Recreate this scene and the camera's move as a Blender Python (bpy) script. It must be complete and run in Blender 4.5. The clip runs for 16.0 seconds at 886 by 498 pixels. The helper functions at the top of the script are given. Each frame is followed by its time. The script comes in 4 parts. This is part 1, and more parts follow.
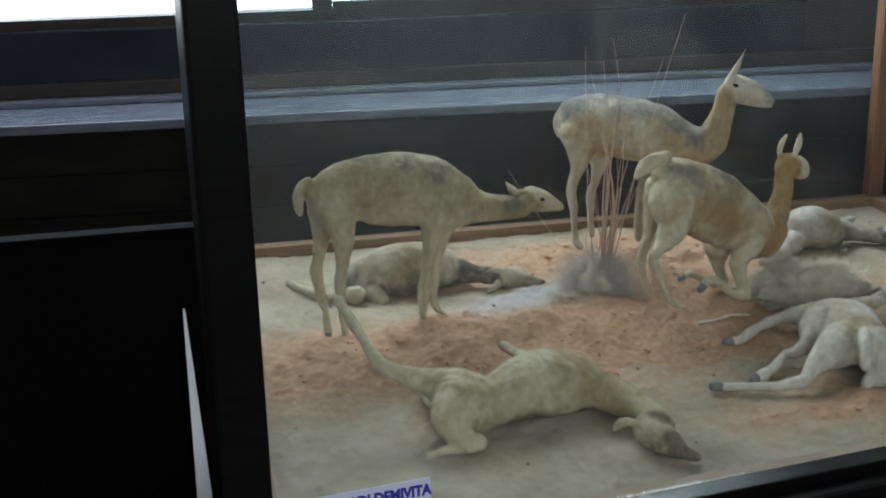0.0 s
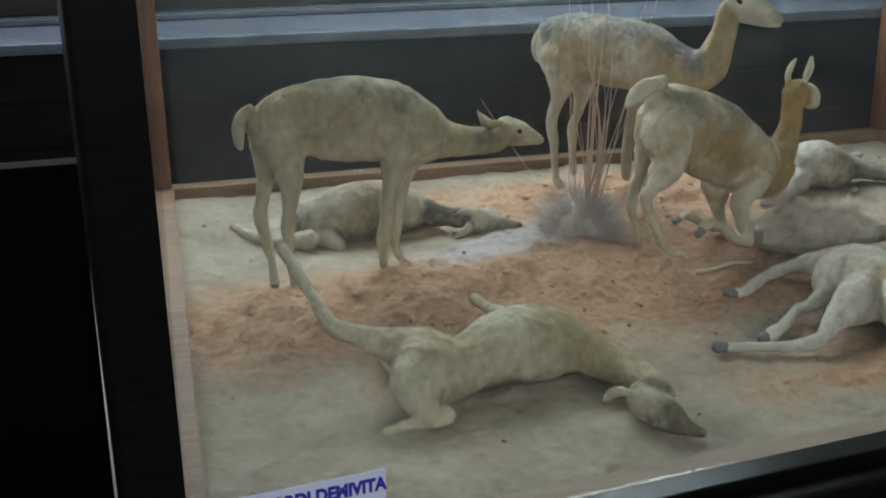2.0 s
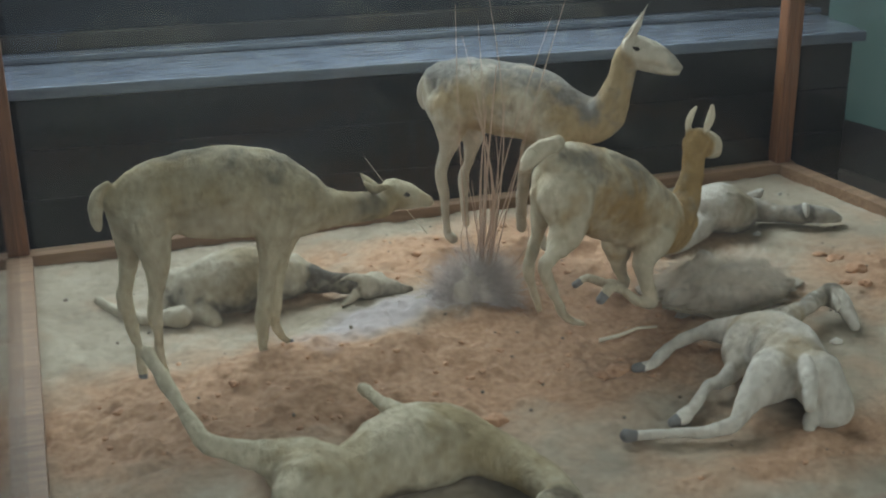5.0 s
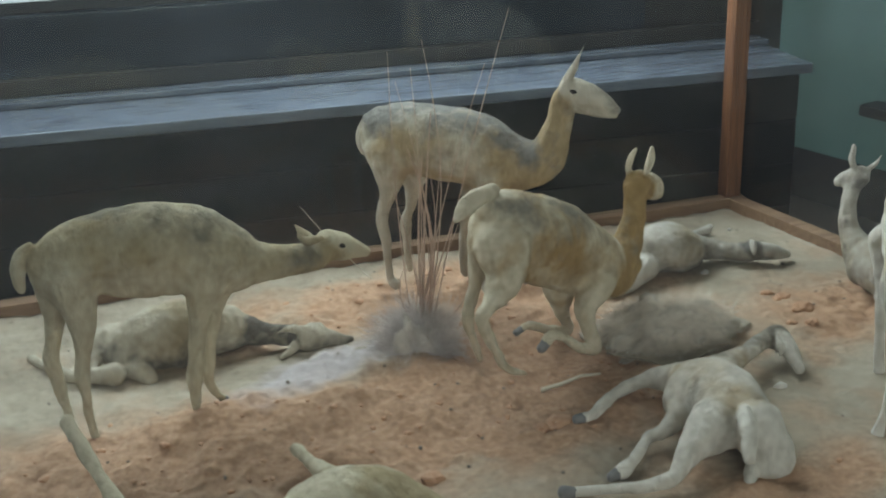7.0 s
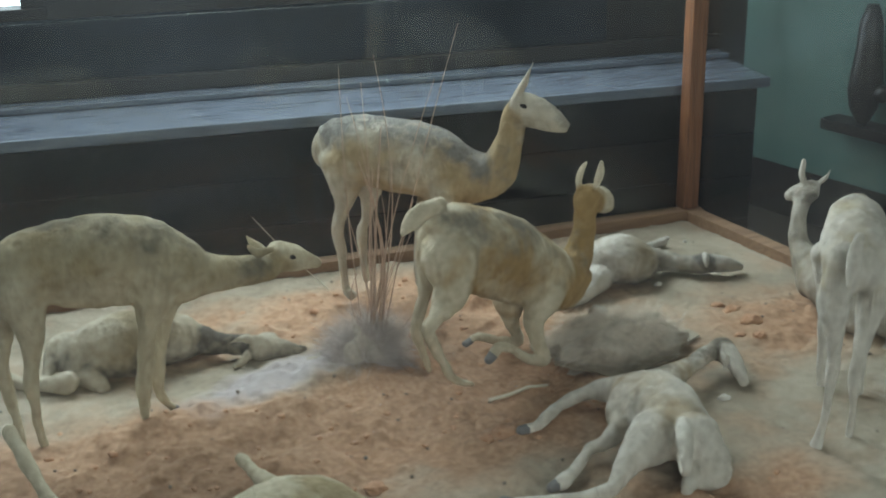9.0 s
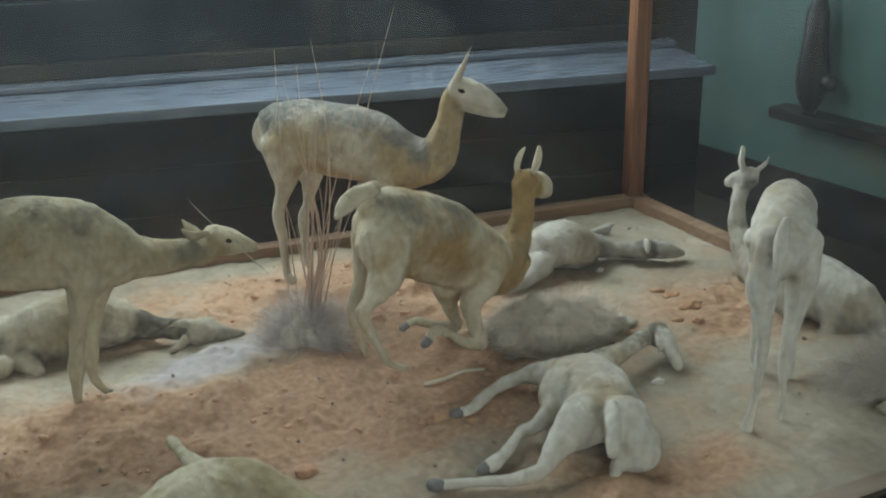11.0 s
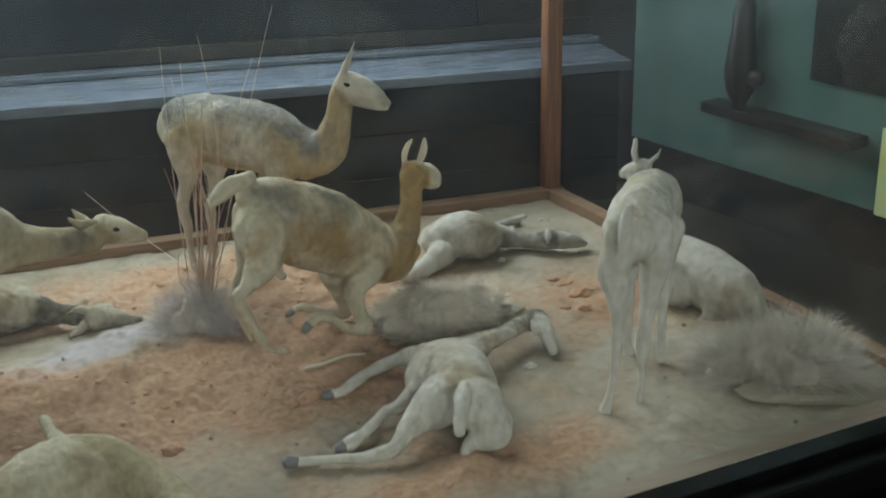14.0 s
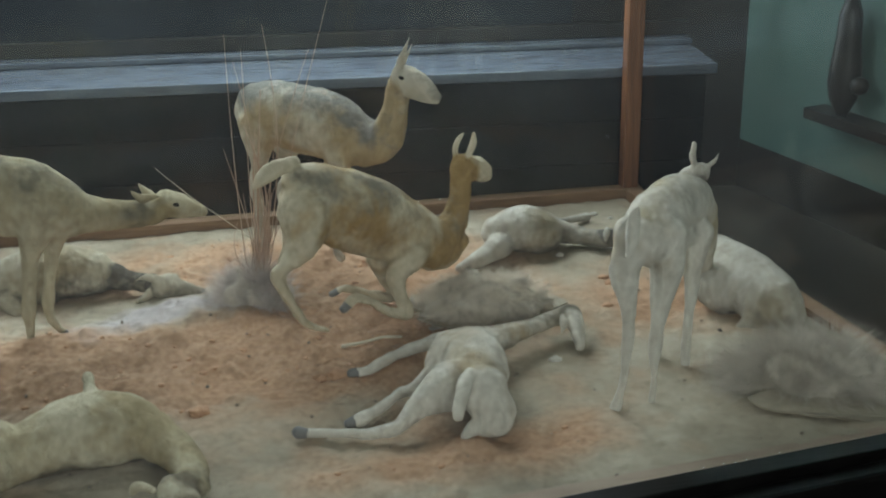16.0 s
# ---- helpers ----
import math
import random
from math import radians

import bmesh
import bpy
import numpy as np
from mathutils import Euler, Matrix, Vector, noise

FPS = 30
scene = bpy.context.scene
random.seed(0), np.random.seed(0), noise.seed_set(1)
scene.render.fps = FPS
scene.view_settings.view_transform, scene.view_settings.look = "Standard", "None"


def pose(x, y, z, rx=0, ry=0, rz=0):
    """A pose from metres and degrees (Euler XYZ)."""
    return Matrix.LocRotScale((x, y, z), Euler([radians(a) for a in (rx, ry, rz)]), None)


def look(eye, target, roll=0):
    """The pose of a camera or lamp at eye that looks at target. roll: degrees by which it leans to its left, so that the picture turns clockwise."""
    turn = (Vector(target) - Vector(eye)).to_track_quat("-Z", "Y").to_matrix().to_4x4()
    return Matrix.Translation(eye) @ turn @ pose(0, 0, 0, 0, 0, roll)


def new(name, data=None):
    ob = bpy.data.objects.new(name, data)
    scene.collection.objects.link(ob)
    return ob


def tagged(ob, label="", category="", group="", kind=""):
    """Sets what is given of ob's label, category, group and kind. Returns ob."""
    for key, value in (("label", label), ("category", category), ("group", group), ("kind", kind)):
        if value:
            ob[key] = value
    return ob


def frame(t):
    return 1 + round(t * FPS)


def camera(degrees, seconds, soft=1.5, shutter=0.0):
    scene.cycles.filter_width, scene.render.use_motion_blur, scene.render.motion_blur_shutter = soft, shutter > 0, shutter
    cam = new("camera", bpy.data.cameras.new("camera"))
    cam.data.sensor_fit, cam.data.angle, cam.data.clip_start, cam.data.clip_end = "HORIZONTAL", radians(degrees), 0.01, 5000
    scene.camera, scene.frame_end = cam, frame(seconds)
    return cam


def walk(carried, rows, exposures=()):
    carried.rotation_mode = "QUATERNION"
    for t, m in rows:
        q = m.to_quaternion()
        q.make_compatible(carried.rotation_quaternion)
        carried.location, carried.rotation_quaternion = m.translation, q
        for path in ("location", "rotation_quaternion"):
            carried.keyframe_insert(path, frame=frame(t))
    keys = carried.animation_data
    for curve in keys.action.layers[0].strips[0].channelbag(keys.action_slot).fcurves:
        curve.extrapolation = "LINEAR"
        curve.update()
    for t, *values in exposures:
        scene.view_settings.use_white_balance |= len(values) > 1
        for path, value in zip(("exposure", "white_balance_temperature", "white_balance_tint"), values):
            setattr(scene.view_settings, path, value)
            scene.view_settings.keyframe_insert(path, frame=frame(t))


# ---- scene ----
cam = camera(38.5, 16.0, soft=1.9)
PATH = [
    (0, (-0.286, -0.540, 1.610), (0.088, 1.323, 0.987), -1.3),
    (0.5, (-0.260, -0.401, 1.571), (0.131, 1.452, 0.929), -1.9),
    (1, (-0.226, -0.339, 1.558), (0.139, 1.509, 0.887), -1.7),
    (1.5, (-0.198, -0.260, 1.516), (0.210, 1.572, 0.825), -0.9),
    (2, (-0.188, -0.154, 1.480), (0.221, 1.669, 0.765), -0.9),
    (2.5, (-0.175, -0.047, 1.462), (0.256, 1.764, 0.733), -1.7),
    (3, (-0.172, 0.019, 1.469), (0.252, 1.831, 0.735), -1.8),
    (3.5, (-0.170, 0.042, 1.488), (0.263, 1.848, 0.746), -1.6),
    (4, (-0.155, 0.073, 1.521), (0.327, 1.865, 0.774), -1.1),
    (4.5, (-0.131, 0.092, 1.547), (0.395, 1.870, 0.798), -1),
    (5, (-0.101, 0.113, 1.583), (0.467, 1.882, 0.843), -0.8),
    (5.2, (-0.080, 0.115, 1.583), (0.494, 1.882, 0.844), -1.2),
    (7.5, (0.016, 0.155, 1.639), (0.625, 1.923, 0.930), -1.7),
    (8, (0.029, 0.147, 1.646), (0.636, 1.916, 0.936), -2),
    (8.5, (0.053, 0.128, 1.651), (0.670, 1.895, 0.945), -1.2),
    (9, (0.082, 0.097, 1.653), (0.704, 1.862, 0.946), -1.1),
    (9.2, (0.100, 0.086, 1.660), (0.723, 1.845, 0.939), -1.2),
    (11.5, (0.180, 0.044, 1.617), (0.847, 1.788, 0.899), -0.4),
    (12, (0.221, 0.014, 1.598), (0.889, 1.759, 0.884), -0.5),
    (12.5, (0.243, -0.015, 1.618), (0.895, 1.740, 0.915), 0.1),
    (13, (0.306, -0.057, 1.617), (0.935, 1.712, 0.927), 0.6),
    (13.5, (0.374, -0.091, 1.629), (0.975, 1.675, 0.907), -0.1),
    (14, (0.438, -0.148, 1.644), (1.056, 1.613, 0.924), -1),
    (14.5, (0.510, -0.186, 1.631), (1.097, 1.580, 0.899), -1),
    (15, (0.619, -0.222, 1.627), (1.142, 1.558, 0.879), -0.8),
    (15.5, (0.694, -0.230, 1.622), (1.105, 1.576, 0.866), -1),
    (16, (0.747, -0.330, 1.678), (1.083, 1.501, 0.947), -0.9),
]
walk(cam, [(t, look(eye, target, roll)) for t, eye, target, roll in PATH],
     exposures=[(0.0, -0.2, 6300, 8), (4.5, -0.25, 6450, 9), (8.0, -0.14, 6450, 7), (16.0, -0.18, 6500, 6)])

# ---- light ----
world = bpy.data.worlds.new("overcast_sky")
scene.world = world
world.use_nodes = True
wn = world.node_tree.nodes
sky = wn.new("ShaderNodeTexSky")
sky.sky_type, sky.sun_disc, sky.sun_elevation, sky.sun_rotation = "NISHITA", False, radians(50), radians(160)
world.node_tree.links.new(sky.outputs[0], wn["Background"].inputs[0])
wn["Background"].inputs[1].default_value = 0.12
scene.view_settings.exposure = 0.0


def area_light(name, eye, target, width, height, watts, colour):
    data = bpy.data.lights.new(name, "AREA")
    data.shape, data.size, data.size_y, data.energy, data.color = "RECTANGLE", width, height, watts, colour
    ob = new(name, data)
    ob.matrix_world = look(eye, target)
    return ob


area_light("window_light_left", (-1.15, 4.0, 1.65), (0.2, 1.8, 0.3), 2.4, 1.2, 24, (0.88, 0.94, 1.0))
area_light("window_light_right", (1.0, 3.84, 2.0), (1.5, 1.6, 0.4), 1.6, 0.9, 50, (0.90, 0.955, 1.0))
# Side and front lamps are added fill; those walls have no window.
area_light("side_fill_light", (-3.42, 1.2, 1.9), (0.5, 1.9, 0.6), 3.0, 1.6, 12, (0.94, 0.98, 1.0))
area_light("front_fill_light", (1.0, -2.92, 2.0), (0.8, 1.9, 0.4), 4.2, 1.7, 168, (0.97, 0.995, 0.985))


# ---- materials ----
def material(name, base, rough=0.7, metal=0.0):
    m = bpy.data.materials.new(name)
    m.use_nodes = True
    p = m.node_tree.nodes["Principled BSDF"]
    p.inputs["Base Color"].default_value = (*base, 1)
    p.inputs["Roughness"].default_value = rough
    p.inputs["Metallic"].default_value = metal
    return m


def node(m, kind, **values):
    n = m.node_tree.nodes.new(kind)
    for key, value in values.items():
        n.inputs[key.replace("_", " ")].default_value = value
    return n


def wire(m, a, out, b, into):
    m.node_tree.links.new(a.outputs[out], b.inputs[into])


def ramp(m, stops):
    r = m.node_tree.nodes.new("ShaderNodeValToRGB")
    el = r.color_ramp.elements
    while len(el) < len(stops):
        el.new(0.5)
    for e, (at, c) in zip(el, stops):
        e.position, e.color = at, (*c, 1)
    return r


def noise_at(m, scale, detail=4.0, rough=0.55, stretch=None):
    c = m.node_tree.nodes.new("ShaderNodeTexCoord")
    n = node(m, "ShaderNodeTexNoise", Scale=scale, Detail=detail, Roughness=rough)
    if stretch:
        k = m.node_tree.nodes.new("ShaderNodeMapping")
        k.inputs["Scale"].default_value = stretch
        wire(m, c, "Object", k, 0)
        wire(m, k, 0, n, "Vector")
    else:
        wire(m, c, "Object", n, "Vector")
    return n


def mix(m, fac, a, b):
    x = m.node_tree.nodes.new("ShaderNodeMix")
    x.data_type = "RGBA"
    for s, i in ((fac, 0), (a, 6), (b, 7)):
        if isinstance(s, tuple):
            x.inputs[i].default_value = (*s, 1)
        elif isinstance(s, float):
            x.inputs[i].default_value = s
        else:
            m.node_tree.links.new(s, x.inputs[i])
    return x.outputs[2]


def bump(m, height, strength, distance):
    b = node(m, "ShaderNodeBump", Strength=strength, Distance=distance)
    m.node_tree.links.new(height, b.inputs["Height"])
    m.node_tree.links.new(b.outputs[0], m.node_tree.nodes["Principled BSDF"].inputs["Normal"])


def base_from(m, socket):
    m.node_tree.links.new(socket, m.node_tree.nodes["Principled BSDF"].inputs["Base Color"])


def wood(name, dark, light, rough, grain=(2, 30, 30), coat=0.0):
    m = material(name, light, rough)
    n = noise_at(m, 3.0, 6, 0.6, grain)
    r = ramp(m, [(0.3, dark), (0.7, light)])
    wire(m, n, 0, r, 0)
    wear = noise_at(m, 9.0, 3)
    w = ramp(m, [(0.45, (0, 0, 0)), (0.75, (0.35, 0.35, 0.35))])
    wire(m, wear, 0, w, 0)
    base_from(m, mix(m, w.outputs[0], r.outputs[0], dark))
    bump(m, n.outputs[0], 0.15, 0.002)
    m.node_tree.nodes["Principled BSDF"].inputs["Coat Weight"].default_value = coat
    return m


def fur(name, pale, tan, grey, tan_amount, grey_amount, tan_back=0.3, grey_back=0.5, neck=0.4, head=0.0, nape=0.0):
    """Dusty worn coat: pale belly, tan flanks and neck, grey worn back, blotches; negative grey_back greys the
    underside.
    """
    m = material(name, pale, 0.95)
    m.node_tree.nodes["Principled BSDF"].inputs["Specular IOR Level"].default_value = 0.1
    big, small = noise_at(m, 5.6, 5, 0.58), noise_at(m, 58.0, 6, 0.7, (1, 1, 0.6))

    def attribute(which):
        a = m.node_tree.nodes.new("ShaderNodeAttribute")
        a.attribute_name = which
        return a.outputs["Fac"]

    def calc(op, a, b):
        k = m.node_tree.nodes.new("ShaderNodeMath")
        k.operation = op
        for i, v in enumerate((a, b)):
            if isinstance(v, float):
                k.inputs[i].default_value = v
            else:
                m.node_tree.links.new(v, k.inputs[i])
        return k.outputs[0]

    rise = calc("SUBTRACT", attribute("back"), 0.5)
    level = calc("ADD", calc("MULTIPLY", rise, tan_back), calc("MULTIPLY", attribute("neck"), neck * 0.4))
    # Positive grey_back greys the upper side, negative the side towards the ground.
    worn = calc("ADD", calc("MULTIPLY", rise, grey_back), calc("MULTIPLY", attribute("head"), head))
    worn = calc("ADD", worn, calc("MULTIPLY", attribute("neck"), nape))
    legs = attribute("legs")
    level = calc("SUBTRACT", level, calc("MULTIPLY", legs, 0.30))
    worn = calc("SUBTRACT", worn, calc("MULTIPLY", legs, 0.35))
    r = ramp(m, [(0.60 - tan_amount * 0.3, (0, 0, 0)), (0.79 - tan_amount * 0.3, (1, 1, 1))])
    m.node_tree.links.new(calc("ADD", big.outputs[0], calc("MULTIPLY", level, 0.55)), r.inputs[0])
    c = mix(m, r.outputs[0], pale, tan)
    spots = noise_at(m, 8.0, 6, 0.66)
    s = ramp(m, [(0.64 - grey_amount * 0.22, (0, 0, 0)), (0.80 - grey_amount * 0.2, (0.9, 0.9, 0.9))])
    m.node_tree.links.new(calc("ADD", spots.outputs[0], calc("MULTIPLY", worn, 0.45)), s.inputs[0])
    c = mix(m, s.outputs[0], c, grey)
    dirt = noise_at(m, 19.0, 5, 0.7)
    e = ramp(m, [(0.36, (0.62, 0.59, 0.54)), (0.58, (1.05, 1.05, 1.05))])
    wire(m, dirt, 0, e, 0)
    soil = m.node_tree.nodes.new("ShaderNodeMix")
    soil.data_type, soil.blend_type = "RGBA", "MULTIPLY"
    soil.inputs[0].default_value = 0.36
    m.node_tree.links.new(c, soil.inputs[6])
    wire(m, e, 0, soil, 7)
    c = soil.outputs[2]
    f = ramp(m, [(0.32, (0.66, 0.63, 0.58)), (0.64, (1.18, 1.18, 1.17))])
    wire(m, small, 0, f, 0)
    x = m.node_tree.nodes.new("ShaderNodeMix")
    x.data_type, x.blend_type = "RGBA", "MULTIPLY"
    x.inputs[0].default_value = 0.6
    m.node_tree.links.new(c, x.inputs[6])
    wire(m, f, 0, x, 7)
    base_from(m, x.outputs[2])
    bump(m, small.outputs[0], 1.0, 0.010)
    return m


BLACK_WOOD = wood("black_lacquered_wood", (0.002, 0.002, 0.002), (0.005, 0.005, 0.005), 0.3)
BLACK_WOOD.node_tree.nodes["Principled BSDF"].inputs["Specular IOR Level"].default_value = 0.13
DARK_WOOD = wood("dark_stained_wood", (0.008, 0.0055, 0.004), (0.024, 0.015, 0.011), 0.45)
RAIL_WOOD = wood("pale_brown_wood", (0.17, 0.095, 0.055), (0.31, 0.195, 0.115), 0.6)
PINK_WOOD = wood("dusty_pinkish_wood", (0.30, 0.215, 0.16), (0.40, 0.31, 0.24), 0.85, (2, 12, 12))
POST_WOOD = wood("varnished_brown_wood", (0.09, 0.036, 0.015), (0.23, 0.098, 0.042), 0.45, (30, 30, 2))
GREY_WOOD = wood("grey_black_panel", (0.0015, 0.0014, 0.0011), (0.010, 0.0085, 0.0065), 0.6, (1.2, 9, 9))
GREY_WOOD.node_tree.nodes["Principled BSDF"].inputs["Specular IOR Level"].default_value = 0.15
LEDGE = wood("worn_painted_ledge", (0.08, 0.09, 0.12), (0.15, 0.17, 0.215), 0.2, (2, 20, 20))
# Blue tint puts the haze on the glass into this dark board's colour.
PANEL = wood("haze_blue_panel", (0.004, 0.006, 0.010), (0.013, 0.018, 0.028), 0.3, (1.5, 6, 6))
HOOF = material("dark_hoof", (0.17, 0.165, 0.16), 0.6)
EYE_DARK = material("dark_eye", (0.02, 0.016, 0.014), 0.25)
GREEN_WALL = material("grey_green_plaster", (0.30, 0.40, 0.37), 0.6)
n = noise_at(GREEN_WALL, 2.2, 5)
r = ramp(GREEN_WALL, [(0.3, (0.068, 0.126, 0.110)), (0.7, (0.115, 0.19, 0.168))])
wire(GREEN_WALL, n, 0, r, 0)
base_from(GREEN_WALL, r.outputs[0])
PLASTER = material("old_cream_plaster", (0.62, 0.58, 0.47), 0.85)
n = noise_at(PLASTER, 1.8, 6)
r = ramp(PLASTER, [(0.3, (0.26, 0.25, 0.22)), (0.7, (0.36, 0.35, 0.31))])
wire(PLASTER, n, 0, r, 0)
base_from(PLASTER, r.outputs[0])
FLOOR_TILE = wood("worn_floor_boards", (0.025, 0.018, 0.014), (0.06, 0.04, 0.03), 0.5)

GLASS = bpy.data.materials.new("dusty_glass")
GLASS.use_nodes = True
gt = GLASS.node_tree
gt.nodes.remove(gt.nodes["Principled BSDF"])
clear, gloss, dust = (gt.nodes.new(k) for k in ("ShaderNodeBsdfTransparent", "ShaderNodeBsdfGlossy", "ShaderNodeBsdfDiffuse"))
clear.inputs[0].default_value = (0.95, 0.975, 0.965, 1)
gloss.inputs["Roughness"].default_value = 0.04
dust.inputs[0].default_value = (0.55, 0.58, 0.62, 1)
facing = gt.nodes.new("ShaderNodeLayerWeight")
facing.inputs[0].default_value = 0.5
fres = ramp(GLASS, [(0.0, (0.022, 0.022, 0.022)), (0.6, (0.05, 0.05, 0.05)), (1.0, (0.8, 0.8, 0.8))])
gt.links.new(facing.outputs["Facing"], fres.inputs[0])
m1, m2 = gt.nodes.new("ShaderNodeMixShader"), gt.nodes.new("ShaderNodeMixShader")
dn = noise_at(GLASS, 2.6, 5, 0.62, (1, 1, 0.45))
dr = ramp(GLASS, [(0.35, (0.004, 0.004, 0.004)), (0.75, (0.022, 0.022, 0.022))])
wire(GLASS, dn, 0, dr, 0)
specks = noise_at(GLASS, 70.0, 2, 0.5)
sr = ramp(GLASS, [(0.74, (0, 0, 0)), (0.80, (0.08, 0.08, 0.08))])
wire(GLASS, specks, 0, sr, 0)
film = gt.nodes.new("ShaderNodeMath")
film.operation = "ADD"
gt.links.new(dr.outputs[0], film.inputs[0])
gt.links.new(sr.outputs[0], film.inputs[1])
gt.links.new(fres.outputs[0], m1.inputs[0])
gt.links.new(clear.outputs[0], m1.inputs[1])
gt.links.new(gloss.outputs[0], m1.inputs[2])
gt.links.new(film.outputs[0], m2.inputs[0])
gt.links.new(m1.outputs[0], m2.inputs[1])
thin, film_mix = gt.nodes.new("ShaderNodeBsdfTranslucent"), gt.nodes.new("ShaderNodeMixShader")
thin.inputs[0].default_value = (0.30, 0.34, 0.40, 1)
gt.links.new(dust.outputs[0], film_mix.inputs[1])
gt.links.new(thin.outputs[0], film_mix.inputs[2])
gt.links.new(film_mix.outputs[0], m2.inputs[2])
gt.links.new(m2.outputs[0], gt.nodes["Material Output"].inputs[0])

DAYLIGHT = bpy.data.materials.new("overcast_daylight")
DAYLIGHT.use_nodes = True
dt = DAYLIGHT.node_tree
dt.nodes.remove(dt.nodes["Principled BSDF"])
em = dt.nodes.new("ShaderNodeEmission")
em.inputs[0].default_value, em.inputs[1].default_value = (0.80, 0.90, 1.0, 1), 5.0
dt.links.new(em.outputs[0], dt.nodes["Material Output"].inputs[0])


# ---- mesh helpers ----
def part(name, bm, mat, parent=None, label="", smooth=False):
    me = bpy.data.meshes.new(name)
    bm.to_mesh(me)
    bm.free()
    for m in mat if isinstance(mat, (list, tuple)) else (mat,):
        me.materials.append(m)
    if smooth:
        me.polygons.foreach_set("use_smooth", [True] * len(me.polygons))
    ob = new(name, me)
    if parent:
        ob.parent = parent
    if label:
        ob["label"] = label
    return ob


def box(x0, x1, y0, y1, z0, z1, bevel=0.0):
    bm = bmesh.new()
    bmesh.ops.create_cube(bm, size=1.0)
    bmesh.ops.transform(bm, matrix=Matrix.Translation(((x0 + x1) / 2, (y0 + y1) / 2, (z0 + z1) / 2)) @ Matrix.Diagonal((x1 - x0, y1 - y0, z1 - z0, 1)), verts=bm.verts)
    if bevel:
        bmesh.ops.bevel(bm, geom=bm.edges[:], offset=bevel, segments=2, affect="EDGES", profile=0.7)
    return bm


def bar(a, b, width, z0, z1, side=0.0, bevel=0.003):
    """A beam on the plan from a to b, its middle moved side to the left."""
    a, b = Vector((*a, 0)), Vector((*b, 0))
    d = b - a
    bm = box(0, d.length, side - width / 2, side + width / 2, z0, z1, bevel)
    bmesh.ops.transform(bm, matrix=Matrix.Translation(a) @ Matrix.Rotation(math.atan2(d.y, d.x), 4, "Z"), verts=bm.verts)
    return bm


def north(bm):
    """Turns a piece laid out along x to the window wall, which is not quite square to the showcase."""
    bmesh.ops.transform(bm, matrix=Matrix.Translation((0, 3.55, 0)) @ Matrix.Rotation(-math.atan(0.08), 4, "Z") @ Matrix.Translation((0, -3.42, 0)), verts=bm.verts)
    return bm


def structure(name, bm, mat, label, category="", smooth=False):
    return tagged(part(name, bm, mat, smooth=smooth), label, category or name.split("_")[0], kind="structure")


# ---- the room ----
structure("floor", box(-3.6, 4.6, -3.1, 4.6, -0.1, 0.0), FLOOR_TILE, "worn dark brown board floor of the museum hall", "floor")
structure("ceiling", box(-3.6, 4.6, -3.1, 4.6, 3.3, 3.4), PLASTER, "old cream plaster ceiling over the hall", "ceiling")
structure("wall_south", box(-3.6, 4.6, -3.2, -3.0, 0.0, 3.3), PLASTER, "old cream plaster wall behind the visitor", "wall")
structure("wall_west", box(-3.7, -3.5, -3.0, 4.6, 0.0, 3.3), PLASTER, "old cream plaster side wall", "wall")
structure("wall_north_pier", north(box(1.93, 2.34, 3.8, 4.0, 0.74, 3.3)), DARK_WOOD, "dark wood pier beside the long window", "wall")
structure("wall_north_end", north(box(-3.6, -2.6, 3.8, 4.0, 0.74, 3.3)), DARK_WOOD, "dark wood pier at the window's far end", "wall")
structure("wall_north_top", north(box(-2.6, 1.93, 3.8, 4.0, 2.5, 3.3)), PLASTER, "plaster wall over the long window", "wall")
structure("wall_north_apron", north(box(-2.6, 1.93, 3.8, 4.0, 0.74, 0.995, 0.006)), PANEL, "dark board under the window, tinted with the blue haze of the glass", "wall")
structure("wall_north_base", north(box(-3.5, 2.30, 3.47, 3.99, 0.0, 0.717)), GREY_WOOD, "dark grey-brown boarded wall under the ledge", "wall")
structure("wall_north_corner", north(box(2.3, 3.0, 4.4, 4.5, 0.0, 3.3)), DARK_WOOD, "dark recess wall beside the window", "wall")
structure("window_sill", north(box(-3.5, 2.32, 3.42, 3.797, 0.72, 0.752, 0.006)), LEDGE, "worn painted window ledge with a bluish sheen", "ledge")
structure("backdrop", north(box(-2.9, 2.4, 4.25, 4.27, 0.6, 3.0)), DAYLIGHT, "pale overcast daylight outside the window", "sky")
win = tagged(new("window_1"), "long window with a dark wooden frame above the ledge", "window", kind="structure")
for x in (-2.565, -1.25, 0.17, 1.895):
    part("window_mullion", north(box(x - 0.035, x + 0.035, 3.83, 3.9, 1.032, 2.46, 0.004)), DARK_WOOD, win)
part("window_rail", north(box(-2.6, 1.93, 3.82, 3.9, 0.997, 1.032, 0.004)), DARK_WOOD, win)
part("sill_board", north(box(0.205, 1.86, 3.80, 3.815, 1.0, 1.062, 0.003)), DARK_WOOD, win)
part("window_rail", north(box(-2.6, 1.93, 3.82, 3.9, 2.46, 2.498, 0.004)), DARK_WOOD, win)
trim = structure("trim", north(box(-3.5, 2.32, 3.765, 3.796, 0.773, 0.82, 0.004)), DARK_WOOD, "dark moulding where the ledge meets the board", "trim")
structure("trim_ledge", north(box(-3.5, 2.32, 3.70, 3.796, 0.754, 0.771, 0.004)), LEDGE, "thin raised board at the back of the ledge", "trim")
structure("wall_east", bar((2.8, 4.4), (4.2, -0.6), 0.08, 0.2, 3.3, 0.04, 0.0), GREEN_WALL, "grey-green painted wall panel beside the window", "wall")
